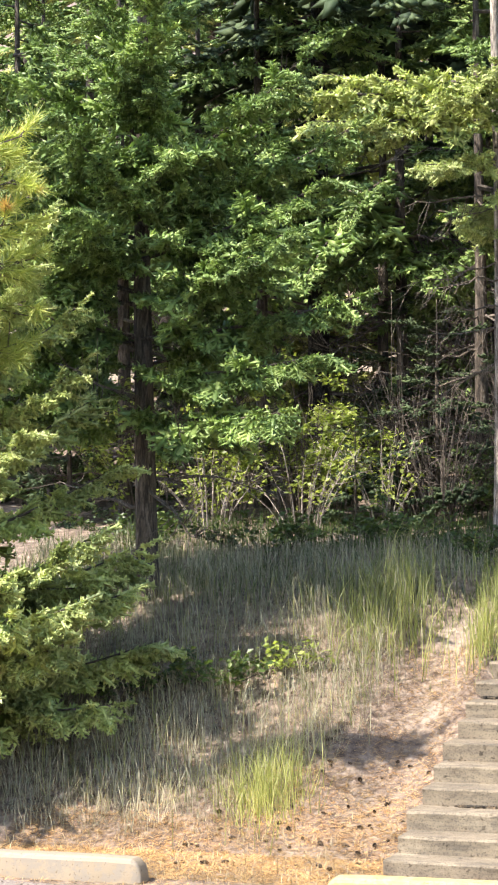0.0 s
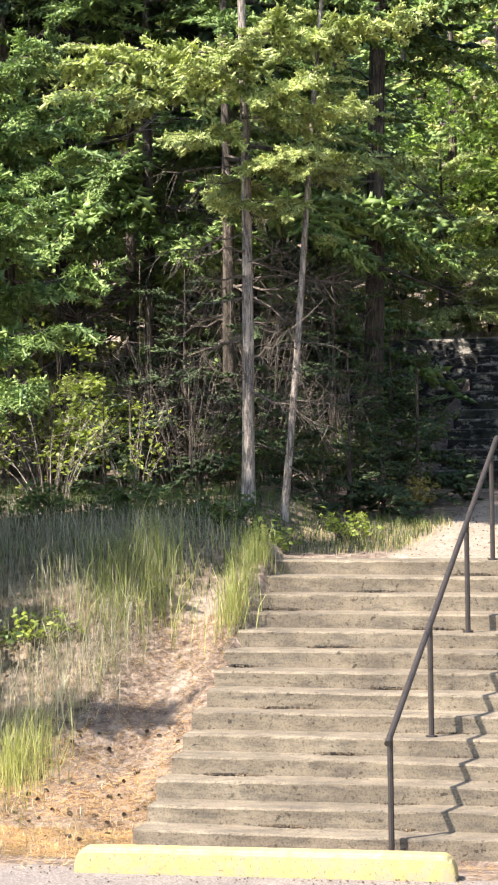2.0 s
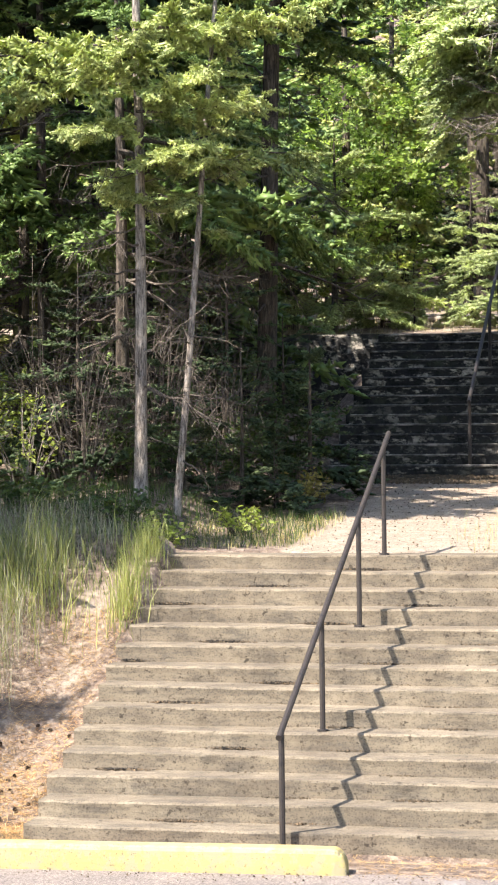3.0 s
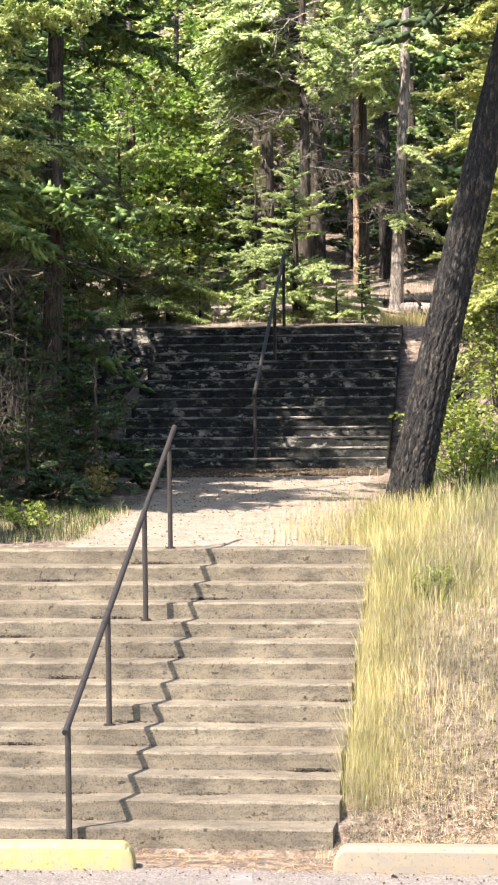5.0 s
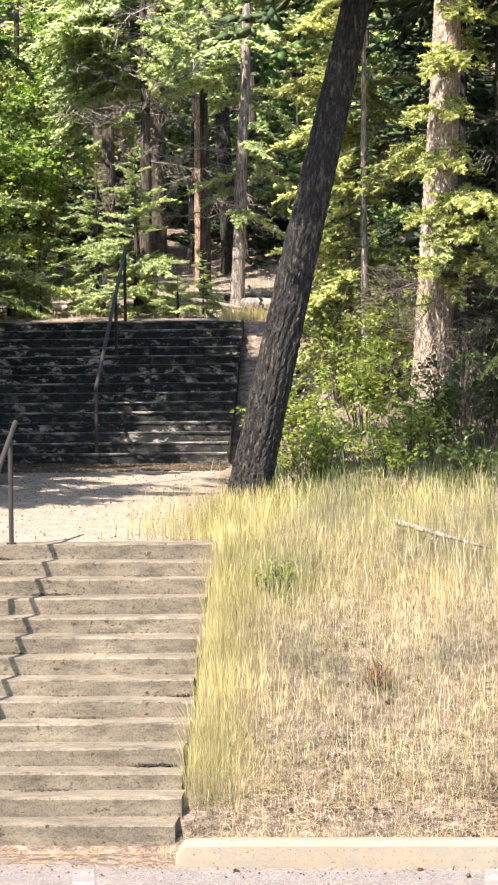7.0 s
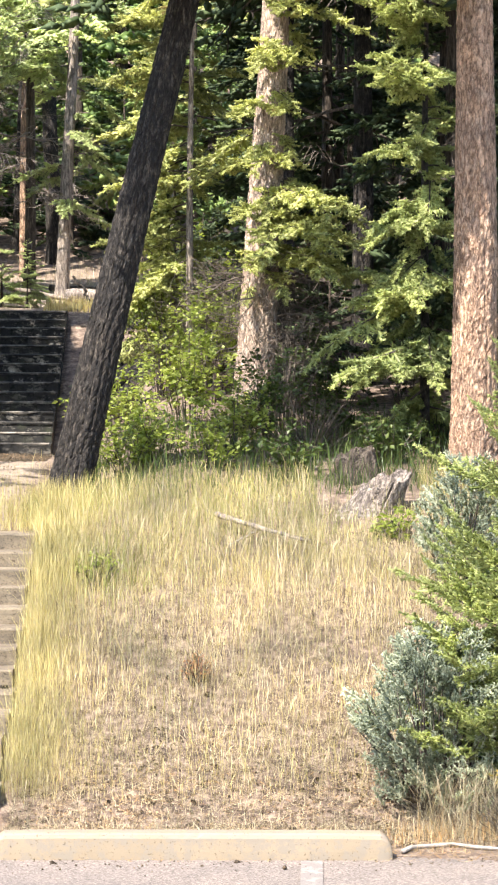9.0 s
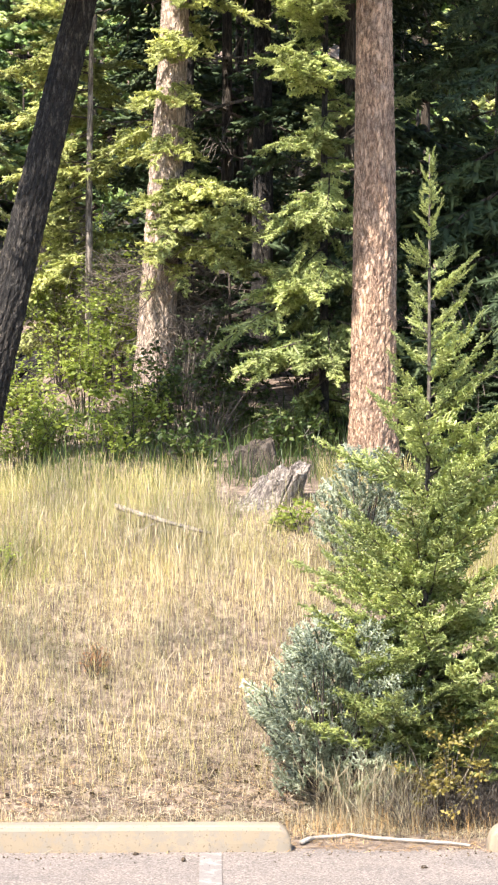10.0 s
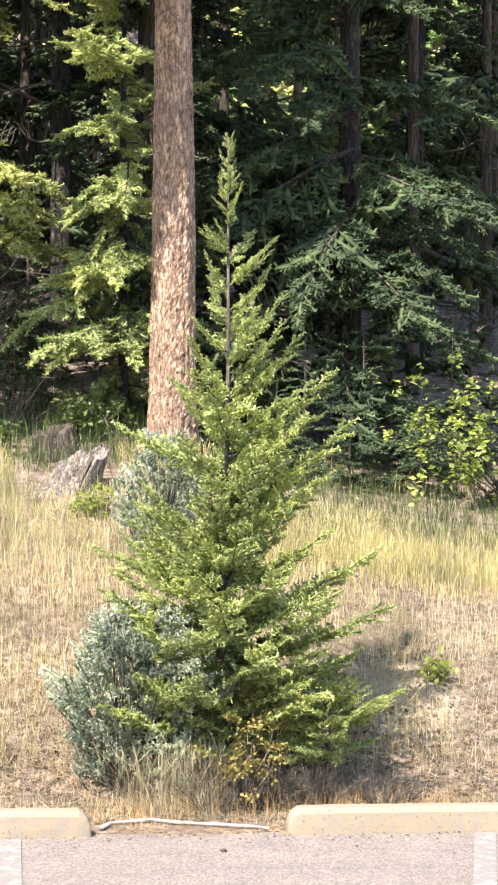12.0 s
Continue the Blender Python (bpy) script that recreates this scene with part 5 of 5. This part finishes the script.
grass("needle_litter", 62000, box(-8.6, -5.25, 16.6, 20.6, lambda x, y: np.clip(0.25 + bare_mask(x, y) * 1.3 + 0.6 * (y < 18), 0, 1)), (0.05, 0.11), 0.006, M_LITTER, "fallen brown needles on the worn path", 21, 2.4)
grass("golden_grass", 3200, box(3.1, 6.0, 20.4, 21.6), (0.07, 0.22), 0.006, M_STRAW_GOLD, "golden grass strip below the dark firs", 22, 0.4)
grass("dry_grass", 900, lambda r, n: (r.normal(1.95, 0.25, n), r.normal(16.95, 0.12, n)), (0.12, 0.62), 0.0024, M_STRAW, "tall dry grass tuft below the juniper", 23, 0.55, True)
grass("dry_grass", 900, lambda r, n: (r.uniform(1.3, 4.2, n), r.normal(16.85, 0.14, n)), (0.10, 0.30), 0.0024, M_LITTER, "reddish dry grass below the young fir", 37, 0.8)
grass("green_grass", 3600, box(-1.3, 3.0, 23.2, 26.5), (0.15, 0.45), 0.009, M_LEAF_SHADED, "green undergrowth at the foot of the pines", 24, 0.6)
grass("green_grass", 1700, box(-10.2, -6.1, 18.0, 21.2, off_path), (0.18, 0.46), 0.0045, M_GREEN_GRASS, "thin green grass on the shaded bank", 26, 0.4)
# Dark leaves cover the sunlit soil here instead of a cast shadow.
grass("green_grass", 5000, box(2.9, 6.2, 21.6, 25.5), (0.08, 0.24), 0.008, M_LEAF_SHADED, "dark undergrowth added in place of shade below the firs", 28, 0.6)
grass("green_grass", 7500, box(3.0, 6.2, 20.7, 22.2), (0.05, 0.17), 0.006, M_GREEN_GRASS, "green grass below the dark firs", 27, 0.45)
grass("green_grass", 420, lambda r, n: (r.normal(-0.85, 0.22, n), r.normal(20.9, 0.3, n)), (0.15, 0.38), 0.007, M_GREEN_GRASS, "green weeds among dry grass", 25, 0.5)

# ---------------------------------------------------------------- small things
def pine_bough_tree(x, y, height, radius, seed):
    """A tall pine at the edge of the lot: long needles in brushes along the outer boughs."""
    r = np.random.default_rng(seed)
    z0 = float(ground_z(x, y)) - 0.08
    t = tagged(empty("ponderosa", (x, y, z0)), "sunlit pine with long yellow-green needle brushes", "tree", "forest trees")
    hs = np.linspace(0, 1, 6)
    path = np.stack([0.2 * hs, 0.1 * np.sin(3 * hs), height * hs], -1)
    part_mesh("trunk", trunk_mesh(path, radius * (1 - hs) ** 0.8 + 0.01, M_BARK_RED, 14, 0.05, seed), t)
    wood, tufts = [], []
    boughs = []
    for k in range(16):
        h = 3.4 + (height - 3.7) * (k + r.random()) / 16
        a = r.uniform(0, 2 * math.pi)
        boughs.append((h, np.array((math.cos(a), math.sin(a), r.uniform(-0.1, 0.3))), r.uniform(1.5, 3.0) * (1 - 0.5 * h / height)))
    for k in range(6):  # boughs that reach out over the bank
        boughs.append((3.1 + 0.30 * k, np.array((0.98, 0.16 - 0.02 * k, 0.22)), 3.92 + 0.10 * (k % 3)))
    for h, d, L in boughs:
        s = np.linspace(0, 1, 5)[:, None]
        c = np.array((0.2 * h / height, 0, h)) + d * L * s + np.array((0, 0, 0.12)) * s * s
        wood.append(tube(c, 0.022 * (1 - s[:, 0]) + 0.006, 5))
        for _ in range(22 if L > 3.5 else 9):
            u = r.uniform(0.7 if L > 3.5 else 0.4, 1.0)
            p = np.array([np.interp(u, s[:, 0], c[:, i]) for i in range(3)])
            e = d + r.normal(0, 0.5, 3)
            e /= np.linalg.norm(e)
            q = p + e * r.uniform(0.12, 0.30)
            wood.append(tube(np.stack([p, q]), [0.007, 0.005], 4))
            n = 120
            w = e * 0.9 + r.normal(0, 0.6, (n, 3))
            w /= np.linalg.norm(w, axis=1, keepdims=True)
            tufts.append(needle_tris(q + e * r.uniform(-0.14, 0.06, n)[:, None], w, 0.15, 0.008, r))
    part_mesh("crown", mesh_from("crown", *join(tufts), M_PINE), t)
    part_mesh("branchwork", mesh_from("branchwork", *join(wood), M_BARK), t)


pine_bough_tree(-12.1, 16.3, 6.6, 0.14, 5)


def stump(x, y, radius, height, seed, label, lean=(0, 0), mat=None, flare=(0.0, 0.0)):
    """A weathered stump: ragged broken rim, hollow top, deep cracks along the grain, a foot that spreads towards flare."""
    r = np.random.default_rng(seed)
    n, rings = 84, 26
    a = np.arange(n) * 2 * np.pi / n
    grain = np.zeros(n)
    for k in (5, 9, 14, 23, 31):
        grain += np.sin(k * a + r.uniform(0, 6.3)) / k ** 0.6
    cracks = -0.13 * np.exp(-(np.abs(np.sin(4.5 * a + seed)) / 0.11) ** 2) * r.uniform(0.4, 1.2, n)
    rim = height * (0.86 + 0.20 * np.cos(a - 0.6) + 0.04 * np.sin(6 * a + seed) + 0.016 * r.normal(0, 1, n))
    v = []
    for k in range(rings):
        s = k / (rings - 1)
        foot = (1 - s) ** 2.4
        towards = np.maximum(0, np.cos(a) * flare[0] + np.sin(a) * flare[1])
        rad = radius * (1 + 0.05 * grain * (0.7 + 0.5 * math.sin(5 * s + seed)) + cracks + 0.22 * foot + foot * towards + r.normal(0, 0.012, n)) * (1 - 0.10 * s)
        v.append(np.stack([np.cos(a) * rad + lean[0] * s, np.sin(a) * rad + lean[1] * s, rim * s - 0.07], -1))
    for q, d in ((0.84, 1.0), (0.62, 0.93), (0.30, 0.86)):
        v.append(np.stack([np.cos(a) * radius * q * (1 + 0.04 * grain) + lean[0], np.sin(a) * radius * q * (1 + 0.04 * grain) + lean[1], rim * d - 0.07 + r.normal(0, 0.012, n)], -1))
    v = np.concatenate(v)
    k = rings + 3
    i, j = np.meshgrid(np.arange(k - 1), np.arange(n), indexing="ij")
    q = np.stack([i * n + j, i * n + (j + 1) % n, (i + 1) * n + (j + 1) % n, (i + 1) * n + j], -1).reshape(-1, 4)
    tr = np.concatenate([q[:, :3], q[:, [0, 2, 3]], np.stack([np.full(n - 2, (k - 1) * n), (k - 1) * n + np.arange(1, n - 1), (k - 1) * n + np.arange(2, n)], -1)])
    ob = new("tree_stump", mesh_from("tree_stump", v, tr, mat or M_STUMP))
    ob.location = (x, y, float(ground_z(x, y)))
    return tagged(ob, label, "stump", "stumps")


stump(1.55, 22.6, 0.26, 0.42, 3, "weathered grey split stump at the top of the bank", (0.17, -0.04), flare=(-0.4, -0.2))
# Bark tone instead of stump wood: the darker colour imitates shade here.
stump(1.56, 24.0, 0.22, 0.36, 5, "old stump below the firs, dark bark tone for shade", (-0.05, 0), M_BARK, (-0.4, 0))


def log(name, a, b, r0, r1, mat, label, seed, group="fallen wood", sides=9, sag=0.02, bow=0.0):
    r = np.random.default_rng(seed)
    s = np.linspace(0, 1, 12)[:, None]
    A, B = np.array(a, float), np.array(b, float)
    c = A + (B - A) * s + np.concatenate([r.normal(0, sag, (12, 2)), np.zeros((12, 1))], 1)
    c[:, 1] += bow * np.sin(np.pi * s[:, 0] ** 0.7)
    v, f = tube(c, (r0 + (r1 - r0) * s[:, 0]) * r.uniform(0.88, 1.12, 12), sides)
    cap = np.stack([np.zeros(sides - 2, int), np.arange(2, sides), np.arange(1, sides - 1)], -1)
    return tagged(new(name, mesh_from(name, v, np.concatenate([f, cap]), mat, True)), label, "log", group)


def on(x, y, up=0.0):
    return (x, y, float(ground_z(x, y)) + up)


log("fallen_branch", on(0.13, 22.0, 0.12), on(0.97, 21.4, 0.10), 0.026, 0.016, M_BARK_PALE, "bleached fallen branch lying in dry grass", 1, sag=0.015, bow=-0.12)
log("fallen_branch", on(0.52, 21.70, 0.11), on(0.22, 21.4, 0.05), 0.011, 0.006, M_WOOD, "thin bleached stick in dry grass", 2)
log("long_stick", on(1.33, 16.46, 0.02), on(2.50, 16.28, 0.02), 0.015, 0.010, M_WOOD, "bleached stick on the ground between wheel stops", 3, sag=0.022, bow=0.22)
log("fallen_log", on(-5.9, 40.2, 0.10), on(-3.4, 39.4, 0.10), 0.075, 0.05, M_WOOD, "bleached fallen log above the stairs", 4)
log("fallen_log", on(-3.0, 38.4, 0.26), on(-2.1, 38.25, 0.10), 0.045, 0.035, M_BARK_PALE, "grey fallen log above the stairs", 5)
log("fallen_log", on(-2.15, 39.0, 0.12), on(-1.1, 38.7, 0.10), 0.12, 0.09, M_BARK_PALE, "thick weathered log in dry grass", 7, sag=0.04)
log("fallen_branch", on(-2.0, 38.5, 0.45), on(-1.75, 38.3, 0.02), 0.022, 0.03, M_BARK_DARK, "dark dead limb leaning on a fallen log", 8, sag=0.03)
log("fallen_log", on(-2.6, 41.2, 0.08), on(-0.2, 40.4, 0.08), 0.06, 0.05, M_BARK, "dark fallen log in dry grass", 6)
for k in range(6):
    yy = 30.8 + 0.95 * k
    log("trail_log", on(-1.75, yy, -0.005), on(-0.45, yy + 0.25, -0.005), 0.035, 0.03, M_BARK_DARK, "dark log step across the dirt trail", 10 + k, "trail steps")


def flakes(name, n, place, size, mat, label, seed):
    """Loose crumbs, cones and leaf bits lying on the ground."""
    r = np.random.default_rng(seed)
    x, y, z = place(r, n)
    n = len(x)
    o = np.array(((1, 0, 0), (-0.5, 0.8, 0), (-0.5, -0.8, 0), (0, 0, 0.8)))
    f = np.array(((0, 1, 3), (1, 2, 3), (2, 0, 3)))
    rot = frames_from(r.normal(size=(n, 3)) * (1, 1, 0.25), r.uniform(-0.6, 0.6, n))
    v, t = spread(o, f, np.stack([x, y, z], -1), rot, r.uniform(*size, n))
    return tagged(new(name, mesh_from(name, v, t, mat)), label, "litter", kind="stuff")


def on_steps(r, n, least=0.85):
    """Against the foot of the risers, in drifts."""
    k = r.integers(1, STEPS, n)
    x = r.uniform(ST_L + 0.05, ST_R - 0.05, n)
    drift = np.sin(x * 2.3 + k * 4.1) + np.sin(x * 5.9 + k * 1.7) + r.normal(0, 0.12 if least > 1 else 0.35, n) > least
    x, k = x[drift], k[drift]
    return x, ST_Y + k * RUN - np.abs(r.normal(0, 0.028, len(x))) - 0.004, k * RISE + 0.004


def on_ground(x0, x1, y0, y1, keep=None):
    def place(r, n):
        x, y = box(x0, x1, y0, y1, keep)(r, n)
        return x, y, ground_z(x, y) + 0.006
    return place


grass("green_grass", 700, box(0.95, 2.15, 21.2, 22.6), (0.04, 0.15), 0.005, M_GREEN_GRASS, "short green grass round the split stump", 35, 0.6)
grass("dry_grass", 900, box(0.95, 2.15, 21.2, 22.6), (0.04, 0.16), 0.004, M_STRAW, "short dry grass round the split stump", 36, 0.6)
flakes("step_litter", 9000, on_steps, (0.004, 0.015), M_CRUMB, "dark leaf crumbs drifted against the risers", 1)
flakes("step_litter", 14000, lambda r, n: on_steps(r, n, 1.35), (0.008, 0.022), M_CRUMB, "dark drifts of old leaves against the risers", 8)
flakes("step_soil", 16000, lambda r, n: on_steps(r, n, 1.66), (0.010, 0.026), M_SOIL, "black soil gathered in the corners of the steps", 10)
grass("green_grass", 1500, box(-5.7, -4.3, 22.2, 25.5), (0.05, 0.20), 0.008, M_LEAF_SHADED, "low green cover at the shaded edge of the landing", 31, 0.7)
grass("golden_grass", 1500, box(-5.6, -4.2, 22.1, 25.0), (0.04, 0.16), 0.005, M_STRAW_GOLD, "thin dry grass at the edge of the landing", 32, 0.7)


def cone_mesh(seed):
    """A small open cone one long, lying along x: rings of thick scales round a core."""
    r = np.random.default_rng(seed)
    v, f = [], []
    for k in range(7):
        u = (k + 0.5) / 7
        wide = 0.30 * math.sin(math.pi * (0.16 + 0.80 * u)) ** 0.8
        for j in range(6):
            a = j * math.pi / 3 + 0.52 * k + r.uniform(-0.15, 0.15)
            o = np.array((0, math.cos(a), math.sin(a)))
            side = np.array((0, -math.sin(a), math.cos(a))) * 0.11
            root, tip = np.array((u - 0.12, 0, 0)) + o * 0.05, np.array((u + 0.07, 0, 0)) + o * wide * r.uniform(0.9, 1.15)
            n = len(v)
            v += [root, tip - side - o * 0.02, tip + np.array((0.05, 0, 0)), tip + side - o * 0.02, tip - np.array((0.08, 0, 0)) - o * 0.07]
            f += [(n, n + 1, n + 2), (n, n + 2, n + 3), (n, n + 4, n + 1), (n, n + 3, n + 4), (n + 1, n + 4, n + 2), (n + 4, n + 3, n + 2)]
    return mesh_from("pine_cone", np.array(v), np.array(f), M_CONE)


CONES = [cone_mesh(k) for k in (1, 2, 3)]
r = np.random.default_rng(77)
for k, (x0, x1, y0, y1) in enumerate([(-7.1, -5.4, 17.0, 19.2)] * 60 + [(-9, -6, 17.2, 20)] * 12 + [(-1.2, 5.4, 16.75, 17.9)] * 70 + [(-1.2, 5.2, 17.8, 19.4)] * 36 + [(-5.2, 4.5, 15.3, 16.05)] * 4):
    cx, cy = r.uniform(x0, x1), r.uniform(y0, y1)
    long = r.uniform(0.032, 0.06)
    cz = (float(ground_z(cx, cy)) if cy > 16.1 else 0.004) + 0.26 * long
    cone = new("pine_cone", CONES[k % 3])
    cone.matrix_world = pose(cx, cy, cz, 360 * r.random(), r.uniform(-20, 20), 360 * r.random()) @ Matrix.Scale(long, 4)
    tagged(cone, "small dark brown open cone lying on the ground", "pine cone", "fallen cones")
flakes("bank_litter", 5200, on_ground(ST_R + 0.1, 6.0, 16.6, 18.6), (0.005, 0.017), M_CRUMB, "dark cones and leaf bits at the foot of the bank", 7)
flakes("bank_litter", 10000, on_ground(ST_R + 0.1, 6.0, 16.8, 21.2, lambda x, y: np.clip(0.5 + 0.9 * np.sin(3.1 * x + 1.7 * y) * np.sin(2.3 * y - 1.1 * x) - 0.12 * (y - 17), 0.08, 1)), (0.004, 0.015), M_CRUMB, "dark cones and leaf bits on the dry bank", 4)
flakes("landing_litter", 4200, on_ground(-5.3, -1.9, 29.7, 31.0), (0.010, 0.030), M_CRUMB, "dark leaf litter drifted at the foot of the upper stairs", 9)
flakes("landing_litter", 1300, on_ground(-5.4, -1.6, 21.9, 31), (0.006, 0.016), M_CRUMB, "brown leaf bits on the dirt landing", 5)
flakes("lot_litter", 900, lambda r, n: (r.uniform(-9, 6, n), 16.25 - np.abs(r.normal(0, 0.25, n)), np.full(n, 0.012)), (0.004, 0.013), M_CRUMB, "needle crumbs at the edge of the asphalt", 6)
